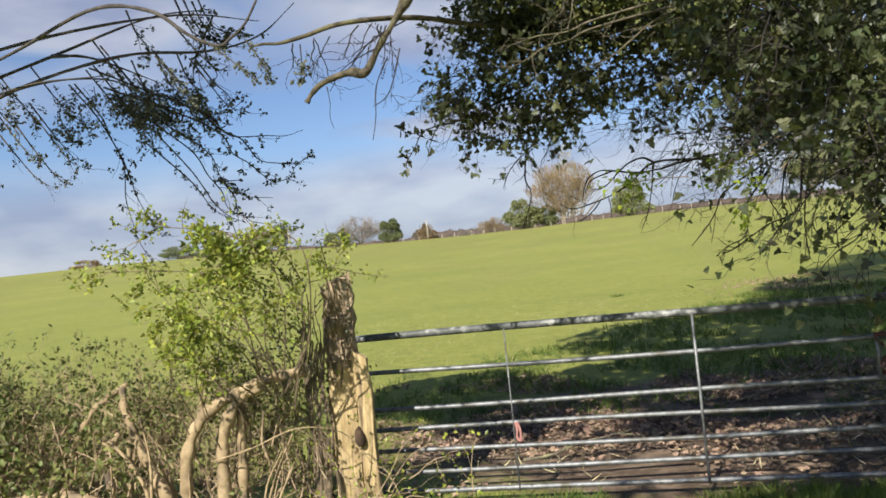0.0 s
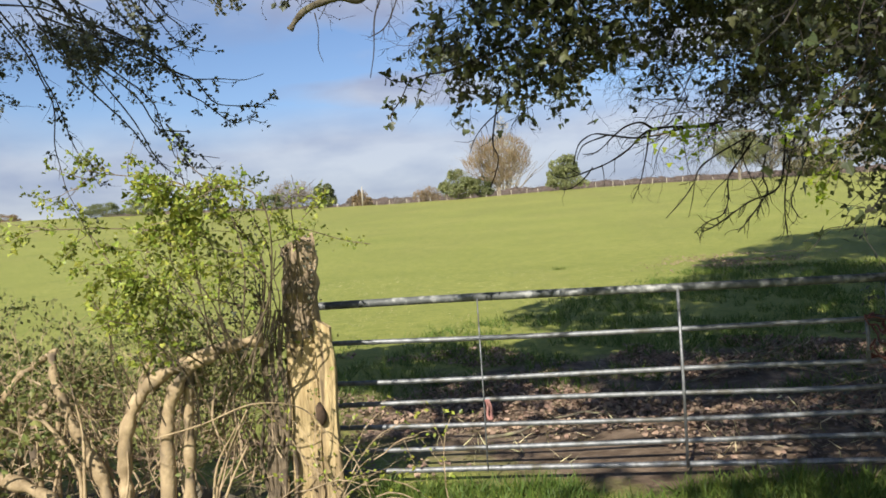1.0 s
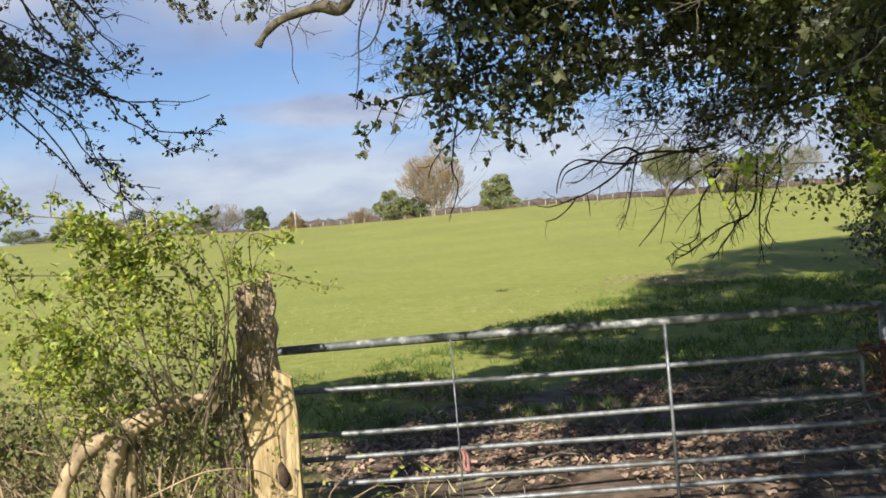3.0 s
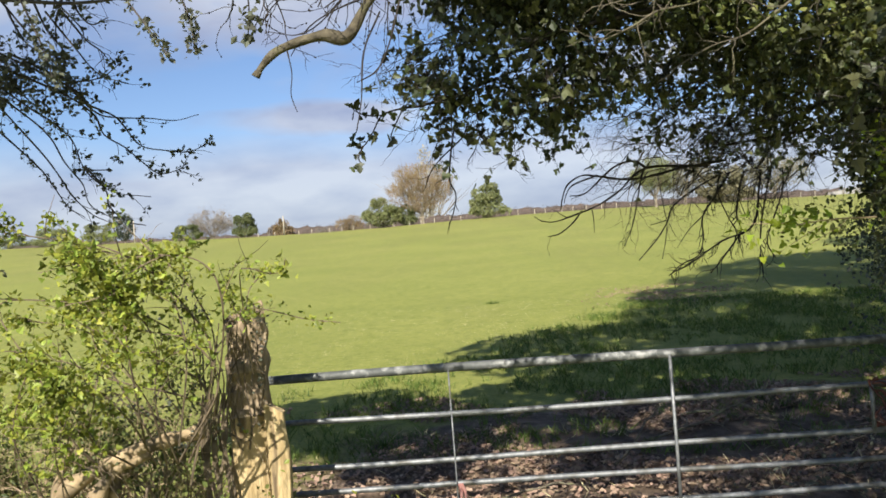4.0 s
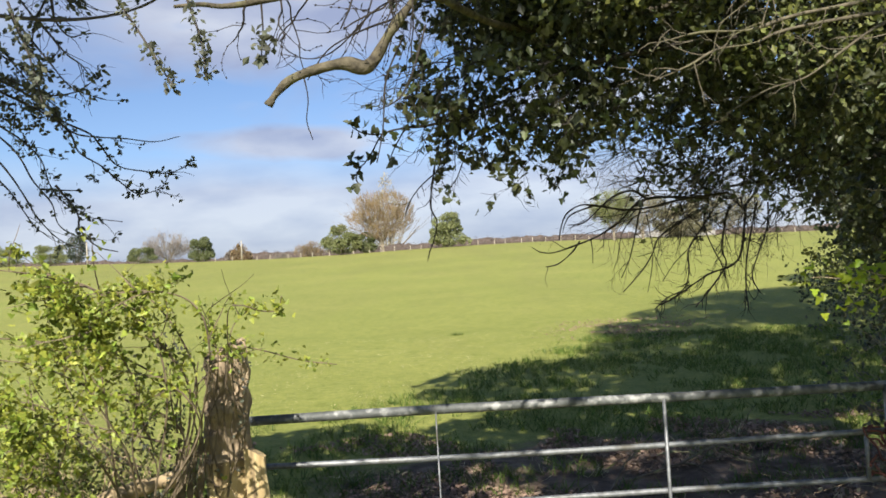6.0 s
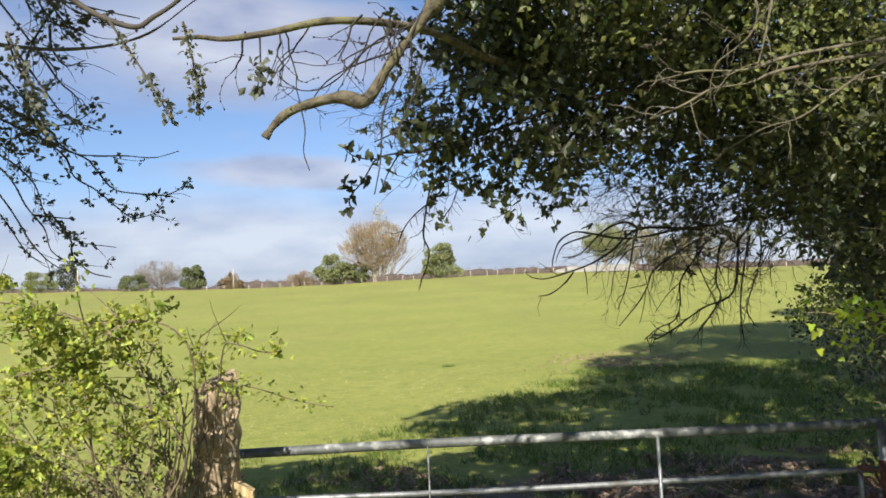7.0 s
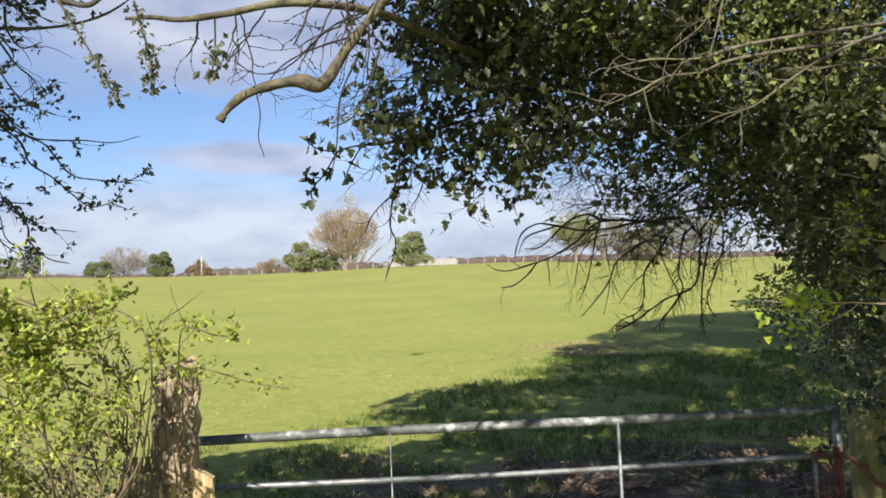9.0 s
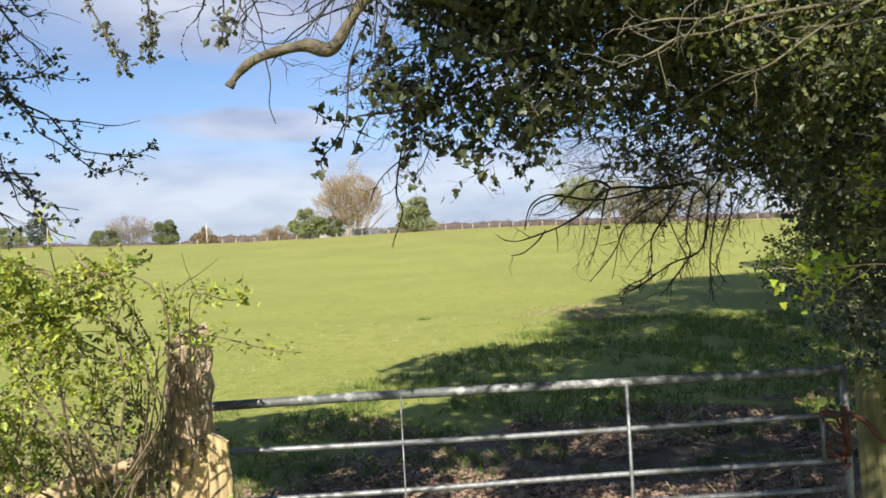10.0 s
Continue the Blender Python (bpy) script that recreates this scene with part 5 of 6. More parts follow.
def hawthorn_bush():
    """The young-leaved bush that grows round the gate post."""
    T = thing("hawthorn_bush", (-0.9, 4.7, 0.0), "young-leaved hawthorn bush growing round the gate post", "bush")
    made = []
    # long sprays: (points, thickness, side growth, leaf size, share of leafy knots)
    for pts, r0, busy, size, share in [
        ([(-0.75, 4.6, 0.9), (-0.589, 4.5, 1.468), (-0.693, 4.5, 1.703), (-0.861, 4.5, 1.886), (-1.065, 4.5, 1.999), (-1.277, 4.5, 2.041), (-1.492, 4.5, 2.064), (-1.638, 4.5, 1.991)], 0.009, 0.75, 0.034, 0.62),
        ([(-0.8, 4.6, 1.0), (-0.527, 4.4, 1.416), (-0.83, 4.4, 1.684), (-1.152, 4.4, 1.758), (-1.482, 4.4, 1.791), (-1.819, 4.4, 1.81)], 0.008, 0.75, 0.034, 0.62),
        ([(-0.8, 4.65, 1.0), (-0.663, 4.6, 1.346), (-1.051, 4.6, 1.543), (-1.264, 4.6, 1.643), (-1.515, 4.6, 1.686)], 0.008, 0.8, 0.033, 0.6),
        ([(-0.75, 4.6, 1.0), (-0.631, 4.5, 1.268), (-1.014, 4.5, 1.401), (-1.252, 4.5, 1.5), (-1.469, 4.5, 1.51)], 0.008, 0.8, 0.033, 0.6),
        ([(-0.7, 4.7, 1.1), (-0.591, 4.6, 1.52), (-0.667, 4.6, 1.759), (-0.78, 4.6, 1.913), (-0.805, 4.6, 1.988)], 0.007, 0.7, 0.033, 0.55),
        ([(-0.56, 4.93, 1.45), (-0.528, 4.9, 1.626), (-0.505, 4.9, 1.75), (-0.435, 4.9, 1.824), (-0.402, 4.9, 1.853)], 0.006, 0.4, 0.033, 0.45),
        ([(-0.60, 4.93, 1.45), (-0.577, 4.9, 1.628), (-0.616, 4.9, 1.772), (-0.594, 4.9, 1.865)], 0.006, 0.5, 0.033, 0.5),
        ([(-0.62, 4.6, 1.2), (-0.46, 4.3, 1.6), (-0.437, 4.2, 1.802), (-0.498, 4.2, 1.898), (-0.601, 4.2, 1.934), (-0.704, 4.2, 1.938), (-0.807, 4.2, 1.943), (-0.971, 4.2, 1.991)], 0.007, 0.4, 0.032, 0.45),
        ([(-0.9, 4.5, 1.1), (-0.84, 4.25, 1.5), (-0.849, 4.2, 1.759), (-0.9, 4.2, 1.843), (-0.971, 4.2, 1.909), (-1.053, 4.2, 1.933)], 0.007, 1.0, 0.042, 0.8),
        ([(-0.75, 4.5, 1.1), (-0.64, 4.35, 1.5), (-0.658, 4.3, 1.743), (-0.721, 4.3, 1.852), (-0.827, 4.3, 1.921)], 0.007, 0.6, 0.033, 0.5),
        ([(-0.9, 4.6, 1.0), (-0.92, 4.4, 1.25), (-1.05, 4.3, 1.45), (-1.2, 4.25, 1.55)], 0.008, 0.9, 0.034, 0.65),
        ([(-0.85, 4.6, 1.0), (-0.80, 4.35, 1.3), (-0.86, 4.25, 1.5), (-0.93, 4.2, 1.66)], 0.008, 0.9, 0.034, 0.65),
        ([(-0.8, 4.6, 1.0), (-0.78, 4.35, 1.3), (-0.72, 4.25, 1.55), (-0.74, 4.2, 1.68)], 0.007, 0.6, 0.034, 0.45),
        ([(-1.0, 4.6, 1.0), (-1.05, 4.3, 1.2), (-0.95, 4.15, 1.4), (-0.98, 4.1, 1.55)], 0.008, 0.9, 0.034, 0.6),
        ([(-1.1, 4.6, 0.95), (-1.2, 4.4, 1.2), (-1.25, 4.3, 1.45), (-1.4, 4.3, 1.7)], 0.008, 0.8, 0.034, 0.6),
        ([(-1.0, 4.5, 0.7), (-0.95, 4.35, 0.9), (-0.98, 4.25, 1.08), (-0.95, 4.2, 1.2)], 0.006, 0.8, 0.034, 0.45),
        ([(-1.2, 4.5, 0.7), (-1.2, 4.35, 0.95), (-1.12, 4.25, 1.15), (-1.05, 4.2, 1.3)], 0.006, 1.0, 0.034, 0.5),
        ([(-1.4, 4.5, 0.8), (-1.42, 4.4, 1.05), (-1.35, 4.3, 1.25), (-1.2, 4.25, 1.38)], 0.006, 1.0, 0.034, 0.45),
        ([(-0.9, 4.6, 1.1), (-1.0, 4.5, 1.4), (-1.1, 4.5, 1.62), (-1.0, 4.5, 1.82)], 0.006, 1.0, 0.034, 0.55),
        ([(-1.2, 4.4, 0.9), (-1.15, 4.2, 1.15), (-1.05, 4.1, 1.3), (-0.97, 4.05, 1.42)], 0.006, 1.0, 0.036, 0.6),
        ([(-1.3, 4.4, 0.9), (-1.3, 4.2, 1.2), (-1.22, 4.1, 1.4), (-1.1, 4.05, 1.58)], 0.006, 1.0, 0.036, 0.6),
        ([(-0.48, 4.8, 1.35), (-0.38, 4.4, 1.62), (-0.263, 4.07, 1.703), (-0.184, 4.07, 1.689), (-0.047, 4.07, 1.643), (0.082, 4.07, 1.618)], 0.0045, 0.0, 0.024, 0.7),
        ([(-0.5, 4.8, 1.55), (-0.36, 4.3, 1.82), (-0.21, 3.9, 1.855), (-0.145, 3.9, 1.833), (-0.088, 3.9, 1.831), (-0.068, 3.9, 1.877)], 0.004, 0.1, 0.026, 0.25),
    ]:
        m, l = Mesh(), Mesh()
        q = limb(m, pts, r0 * 0.68, 0.002, 5, 6, 0.4)
        spots = []
        for j in range(7, len(q) - 1):
            d = (q[j] - q[j - 1]).normalized()
            spots.append((q[j], d, 0))
            if rng.random() < busy * 0.62:
                spots += grow(m, q[j], d * 0.6 + Vector(unit(1)[0]) * 0.9 + Vector((-0.15, 0, 0.1)), 0.10 + 0.15 * rng.random(), 0.0032, 1 if rng.random() < 0.4 and busy > 0.5 else 0, 3, 0.0, 0.35, 0.8, 3, segs=4)
        spots = [p for p in spots if p[0].z > 1.08 and not (p[0].x > -0.78 and p[0].z < 1.62 and p[0].y > 4.75)]
        leaves_along(l, [p for p in spots if rng.random() < 0.66 * share], 10, size * 0.72, 0.022, LOBED_T, LOBED_F, 0.6)
        if size == 0.026:
            leaves_along(l, [(Vector(pts[-1]), Vector((0.2, 0, 0.5)), 0), (Vector(pts[-2]), Vector((0.2, 0, -0.3)), 0)], 8, 0.028, 0.018, LOBED_T, LOBED_F, 0.4)
        sp = m.part("branch", M_CREEPER, T, at=pts[0])
        l.part("branch_leaves", M_HAW, sp, "fresh green leaf clusters", kind="stuff")
        made.append(sp)
    # tangled growth against the post and creeping shoots up it
    m, l = Mesh(), Mesh()
    for k in range(15):
        p = (-0.88 + 0.06 * rng.normal(), 4.92 + 0.05 * rng.normal(), 0.5 + 0.85 * rng.random())
        spots = grow(m, p, (0.35 * rng.normal(), -0.2, 0.8), 0.4, 0.005, 1, 4, 0.0, 0.4, 0.8, 4)
        leaves_along(l, [s for s in spots if s[0].z > 0.95], 2, 0.022, 0.015, LEAF_T, LEAF_F, 0.5)
    for k in range(8):
        x = -0.71 + 0.026 * k + 0.012 * rng.normal()
        limb(m, [(x, 4.97, 0.95 + 0.15 * rng.random()), (x + 0.03 * rng.normal(), 4.955, 1.1), (x + 0.045 * rng.normal(), 4.955, 1.3), (x + 0.04 * rng.normal(), 4.965, 1.45), (x + 0.03 * rng.normal(), 4.98, 1.5 + 0.15 * rng.random())], 0.0055, 0.003, 5, 5, 0.4)
    for k in range(9):
        x = -0.80 + 0.016 * k
        limb(m, [(x + 0.03 * rng.normal(), 4.95, -0.05), (x + 0.04 * rng.normal(), 4.93, 0.35), (x + 0.04 * rng.normal(), 4.92, 0.7), (x + 0.03 * rng.normal(), 4.93, 1.0), (x + 0.03 + 0.03 * rng.normal(), 4.95, 1.25)], 0.013, 0.006, 6, 5, 0.6)
    P = np.stack([-0.49 + 0.03 * rng.normal(size=220), 4.95 + 0.03 * rng.normal(size=220), 1.25 + 0.42 * rng.random(220)], 1)[:110]
    P = P[:90]
    l.cards(LEAF_T, LEAF_F, P, unit(90), unit(90, 0.3), 0.024 * (0.6 + 0.6 * rng.random(90)))
    m.part("creepers", M_CREEPER, T, "dry creeping stems on the post", kind="stuff")
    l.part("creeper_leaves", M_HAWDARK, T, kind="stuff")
    # brambles at the post's foot
    m, l = Mesh(), Mesh()
    for k in range(16):
        p = (-0.45 + 0.25 * rng.normal(), 4.85 + 0.1 * rng.normal(), 0.05 + 0.3 * rng.random())
        spots = grow(m, p, (0.5 + 0.4 * rng.normal(), -0.1, 0.5), 0.5, 0.0045, 1, 3, 0.09, 0.35, 0.8, 4)
        leaves_along(l, [s for s in spots if rng.random() < 0.4], 3, 0.028, 0.015, LEAF_T, LEAF_F, 0.7)
    m.part("bramble", M_TWIG, T, kind="stuff")
    l.part("bramble_leaves", M_HAW, T, kind="stuff")
    return made


BUSH = hawthorn_bush()


# ---- ground cover ----
def tufts(name, label, n, x, y, size, mat, lean=0.35, per=5, under=False):
    m = Mesh()
    P = np.stack([x[0] + (x[1] - x[0]) * rng.random(n), y[0] + (y[1] - y[0]) * rng.random(n)], 1)
    keep = np.array([noise.noise(Vector((p[0] * 1.1, p[1] * 1.1, 2.2))) + 0.5 * noise.noise(Vector((p[0] * 4, p[1] * 4, 5.2))) > -0.15 for p in P])
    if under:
        # only inside the trees' cast shadow: these points trace its edge on the pasture
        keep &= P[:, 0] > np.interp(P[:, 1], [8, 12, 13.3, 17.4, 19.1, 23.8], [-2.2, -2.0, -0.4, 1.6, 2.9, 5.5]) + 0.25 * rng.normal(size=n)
    P = np.repeat(P[keep], per, 0)
    k = len(P)
    P = P + rng.normal(size=(k, 2)) * 0.025
    Q = np.column_stack([P, ground_z(P[:, 0], P[:, 1]) - 0.005])
    d = np.column_stack([rng.normal(size=(k, 2)) * lean, np.ones(k)])
    m.cards(BLADE_T, BLADE_F, Q, d, unit(k), size * (0.5 + 0.9 * rng.random(k)))
    return tagged(m.part(name, mat), label, "grass", kind="stuff")


tufts("verge_grass", "lush bright green grass along the gate foot", 2600, (-0.35, 4.6), (4.55, 5.5), 0.12, M_BLADE, 0.6, per=7)
tufts("verge_grass", "rough green grass under the hedge", 1100, (-4.0, -0.3), (4.1, 5.3), 0.11, M_BLADE, per=4)
# longer green blades also darken the pasture where the tree shadow falls
tufts("shade_grass", "ragged longer grass tufts, darkening the tree shadow behind the gate", 15000, (-2.2, 10.0), (8.0, 21.0), 0.125, M_BLADE, 0.6, per=5, under=True)
tufts("field_grass", "short cropped pasture grass", 9000, (-9.0, 8.0), (6.4, 19.0), 0.04, M_FIELD, 0.8, per=4)
tufts("straw", "pale dry stalks in the cropped pasture", 6500, (-9.0, 8.0), (8.0, 24.0), 0.055, M_STRAW, 1.3, per=2)
tufts("straw", "dry grass stalks on the trodden mud", 500, (-0.6, 5.2), (5.9, 10.5), 0.13, M_STRAW, 1.6, per=2)


def tussock(x, y, w):
    m = Mesh()
    n = 160
    z = float(ground_z(x, y))
    P = np.column_stack([x + w * rng.normal(size=n), y + 0.4 * w * rng.normal(size=n), np.full(n, z - 0.01)])
    d = np.column_stack([rng.normal(size=(n, 2)) * 0.7, np.ones(n)])
    m.cards(BLADE_T, BLADE_F, P, d, unit(n), 0.11 * (0.5 + 0.9 * rng.random(n)))
    tagged(m.part("grass_tussock", M_BLADE, at=(x, y, z)), "small dark tussock in the cropped pasture", "grass", "grass tussocks", "stuff")


tussock(0.92, 23.5, 0.10)


def leaf_litter():
    m = Mesh()
    n = 40000
    P = np.column_stack([2.3 + 2.1 * rng.normal(size=n), 5.75 + 5.2 * rng.random(n) ** 1.1])
    P = np.concatenate([P, np.column_stack([6.2 + 1.0 * rng.normal(size=900), 24.2 + 0.9 * rng.normal(size=900)]), np.column_stack([5.3 + 0.9 * rng.normal(size=2600), 22.4 + 1.1 * rng.normal(size=2600)]), np.column_stack([-1.8 + 0.8 * rng.normal(size=1600), 6.2 + 0.5 * rng.random(1600)])])
    P = P[(P[:, 1] > 5.75)]
    P = P[[noise.noise(Vector((p[0] * 0.9, p[1] * 1.1, 7.7))) > -0.06 for p in P]]
    P = P[rng.random(len(P)) < np.interp(P[:, 1], [5.7, 6.8, 7.6], [0.12, 0.3, 1.0])]
    k = len(P)
    Q = np.column_stack([P, ground_z(P[:, 0], P[:, 1]) + 0.012 + 0.03 * rng.random(k)])
    d = unit(k); d[:, 2] *= 0.25
    m.cards(IVY_T, IVY_F, Q, d, unit(k, 1.6), 0.042 * (0.5 + 0.9 * rng.random(k)))
    tagged(m.part("leaf_litter", M_LITTER), "pinkish-brown dead leaves on the mud", "leaves", kind="stuff")


leaf_litter()


def fallen_branches():
    for base, way, length, r in (((1.95, 8.3, 0.05), (0.9, 0.3, 0.10), 1.2, 0.018), ((2.5, 9.2, 0.05), (0.8, -0.4, 0.14), 1.0, 0.014), ((1.6, 7.6, 0.05), (0.7, 0.5, 0.05), 0.9, 0.014), ((3.4, 8.4, 0.05), (-0.5, 0.3, 0.16), 0.8, 0.012), ((0.3, 6.6, 0.04), (0.9, 0.2, 0.04), 0.8, 0.016)):
        T = thing("fallen_branch", base, "dead fallen branch lying on the trodden mud", "branch", "fallen branches")
        m = Mesh()
        q = [s[0] for s in grow(m, base, way, length, r, 0, 0, 0.02, 0.3, 0.8, 6)]
        m.part("branch", M_BARK, T, smooth=True)
        for j in range(1, 6):
            m = Mesh()
            grow(m, q[j], Vector(way) + Vector(unit(1)[0]) * 0.8, length * 0.35, r * 0.45, 0, 0, 0.03, 0.4, 0.8, 4)
            m.part("twig", M_BARK, T)
    m = Mesh()
    limb(m, [(-1.55, 5.1, 0.10), (-1.25, 5.0, 0.14), (-1.0, 4.95, 0.08)], 0.075, 0.06, 10, 6, 0.2)
    tagged(m.part("log", M_BARK, smooth=True, at=(-1.25, 5.0, 0.0)), "short grey log lying under the hedge", "log")


fallen_branches()


def twine():
    T = thing("baler_twine", (2.87, 5.52, 0.95), "bundle of faded red twine tying gate to post", "twine")
    for k in range(5):
        m = Mesh()
        pts = [(2.80 + 0.045 * math.cos(a + k) + 0.014 * rng.normal(), 5.56 + 0.05 * math.sin(a + k), 0.88 + 0.10 * math.sin(a * 0.5 + k) - 0.03 * k + 0.012 * rng.normal()) for a in np.linspace(0, 6.3, 10)]
        limb(m, pts, 0.0065, 0.006, 6, 4, 0.5)
        m.part("strand", M_RUST, T, smooth=True)
    m = Mesh()
    limb(m, [(2.84, 5.54, 0.98), (2.92, 5.47, 0.93), (3.0, 5.46, 0.83), (3.12, 5.47, 0.78), (3.2, 5.56, 0.8)], 0.011, 0.009, 7, 5, 0.4)
    m.part("strand", M_RUST, T, smooth=True)
    T = thing("twine_end", (0.43, 5.57, 0.5), "limp pink twine end hanging from the gate", "twine")
    for k in range(2):
        m = Mesh()
        limb(m, [(0.42 + 0.012 * k, 5.575, 0.55), (0.43 + 0.02 * k, 5.57, 0.5), (0.425 + 0.025 * k, 5.57, 0.45), (0.44 + 0.01 * k, 5.57, 0.42)], 0.009, 0.012, 6, 4, 0.4)
        m.part("strand", M_TWINE, T, smooth=True)


twine()


# ---- the far side of the field ----
def far_tree(kind, x, y, h, w, mat, label, trunk=0.28, group="field trees"):
    """kind: leafy (a full dome), fan (open crown on rising limbs), column (narrow and tall), spire (dense, blunt-topped)."""
    z = float(ground_z(x, y))
    T = thing("tree", (x, y, z), label, "tree", group)
    m, l = Mesh(), Mesh()
    top = trunk * h
    m.tube([(x, y, z - 0.3), (x + 0.05, y, z + top * 0.6), (x, y, z + top)], [0.032 * h, 0.024 * h, 0.02 * h], 8)
    if kind == "fan":
        n = 15
        for k in range(n):
            a, lean = 2.4 * k, 0.15 + 0.85 * ((k * 7) % n) / n
            grow(m, (x, y, z + top * (0.55 + 0.45 * rng.random())), (lean * math.cos(a) * w / h, 0.6 * lean * math.sin(a) * w / h, 1.05 - 0.35 * lean), h * 0.62, 0.010 * h, 2, 4, 0.0, 0.14, 0.45, 4)
        # fine twigs fill a broad dome, thinning towards the trunk
        P = in_ellipsoid((x, y, z + h * 0.60), (w * 0.5, w * 0.42, h * 0.40), 14000, 0.1)
        q = (P - np.array((x, y, z + top))) / np.array((w, w, h))
        keep = (q[:, 2] > 0.50 * np.abs(q[:, 0]) - 0.02 + 0.05 * rng.normal(size=len(P))) & (np.array([noise.noise(Vector(p) * (4.0 / h)) + 0.6 * noise.noise(Vector(p) * (10.0 / h)) for p in P]) > -0.02)
        P = P[keep]
        d = P - np.array((x, y, z + top * 0.5)); d[:, 2] += 0.25 * h
        l.cards([(0, 0.045, 0), (0, -0.045, 0), (1, -0.015, 0.05), (1, 0.015, 0.05)], [(0, 1, 2, 3)], P, d + unit(len(P)) * 0.35 * h, unit(len(P)), 0.06 * h * (0.5 + rng.random(len(P))))
    else:
        tall = kind in ("column", "spire")
        for k in range(9):
            a = 2.4 * k
            grow(m, (x, y, z + top * (0.7 + 0.3 * rng.random())), (0.4 * math.cos(a), 0.4 * math.sin(a), 0.5 + 0.8 * k / 9), (0.8 if tall else 0.5) * min(h, 1.4 * w), 0.011 * h, 1, 4, 0.0, 0.2, 0.4, 5)
        lobes = [(0, 0, 0.46, 0.34, 0.46), (0.03, 0, 0.25, 0.42, 0.25)] if not tall else [(0, 0, 0.5, 0.44, 0.49)]
        if kind == "leafy":
            for k in range(14):
                a = 0.9 * k + rng.random()
                up = rng.random()
                lobes.append(((0.42 - 0.24 * up) * math.cos(a), (0.42 - 0.24 * up) * math.sin(a), 0.16 + 0.72 * up, 0.08 + 0.08 * rng.random(), 0.13))
        for u, v, c, r, rz in lobes:
            n = int(5200 * r)
            P = in_ellipsoid((x + u * w, y + v * w, z + h * c), (w * r, w * r, h * rz), n, 0.25)
            if kind == "column":
                taper = np.clip(1.5 - (P[:, 2] - z) / h, 0.5, 1)
                P[:, 0], P[:, 1] = x + (P[:, 0] - x) * taper, y + (P[:, 1] - y) * taper
            P = P[(P[:, 2] > z + 0.01 * h) & (np.array([noise.noise(Vector(p) * (4.5 / h)) for p in P]) > (-0.28 if kind == "leafy" else -0.5))]
            l.cards(LEAF_T, LEAF_F, P, unit(len(P), 0.6 if tall else 0.0), unit(len(P), 0.5), (0.020 if kind == "column" else 0.052) * h * (0.5 + 0.8 * rng.random(len(P))))
    m.part("trunk", M_FARTRUNK, T)
    l.part("crown", mat, T, kind="stuff")
    return T


for args in [
    ("leafy", -16.4, 150, 5.9, 8.2, M_FARLEAF, "bushy green hedgerow tree at the field edge", 0.12),
    ("leafy", -11.9, 151, 4.3, 4.8, M_FARDARK, "darker low bush beside the budding tree", 0.12),
    ("fan", -9.0, 150, 11.0, 12.6, M_FARBUFF, "tall buff budding tree with open spreading crown", 0.14),
    ("column", -10.2, 190, 22.6, 9.5, M_FARPALE, "tall pale budding poplar beyond the lane", 0.1),
    ("leafy", 2.7, 149, 6.2, 8.0, M_FARLEAF, "rounded green hawthorn standing in the field edge", 0.16),
    ("leafy", -52.8, 150, 3.2, 6.4, M_FARDARK, "low round dark green bush at the field edge", 0.08),
    ("fan", -50.0, 156, 7.2, 9.4, M_FARGREY, "pale grey bare tree behind the field", 0.25),
    ("leafy", -42.0, 150, 4.5, 5.6, M_FARDARK, "dense green tree at the field edge", 0.12),
    ("leafy", -35.6, 153, 4.2, 4.3, M_FARBUFF, "small brown-green round tree behind the fence", 0.15),
    ("fan", -23.3, 156, 4.6, 5.8, M_FARBUFF, "small twiggy tree behind the fence", 0.2),
    ("leafy", -69.2, 150, 3.8, 8.4, M_FARLEAF, "broad olive-green tree at the field edge", 0.1),
    ("spire", -64.4, 150, 5.6, 4.4, M_FARPINE, "tall dark conifer at the field corner", 0.06),
    ("leafy", -79.0, 152, 4.0, 9.0, M_FARLEAF, "green field-edge tree among the hedge", 0.1),
    ("leafy", -88.0, 152, 3.2, 9.0, M_FARDARK, "low dark tree along the far hedge", 0.1),
    ("leafy", -110.0, 153, 2.6, 8.0, M_FARBUFF, "low brown bush on the far skyline", 0.1),
    ("fan", 31.5, 142, 8.4, 8.0, M_FARLEAF, "tall pale green tree in the far grove", 0.2),
    ("fan", 37.0, 144, 7.6, 11.0, M_FAROLIVE, "olive-buff budding tree in the far grove", 0.2),
    ("leafy", 43.5, 143, 6.4, 11.0, M_FAROLIVE, "broad budding tree in the far grove", 0.2),
    ("fan", 53.0, 146, 7.5, 12.0, M_FAROLIVE, "budding tree at the end of the grove", 0.2),
    ("fan", -29.0, 158, 3.6, 4.0, M_FARGREY, "small pale bare bush behind the fence", 0.15),
    ("leafy", -38.5, 158, 4.6, 3.4, M_FARGREY, "small grey-green bush behind the fence", 0.15),
]:
    far_tree(*args)


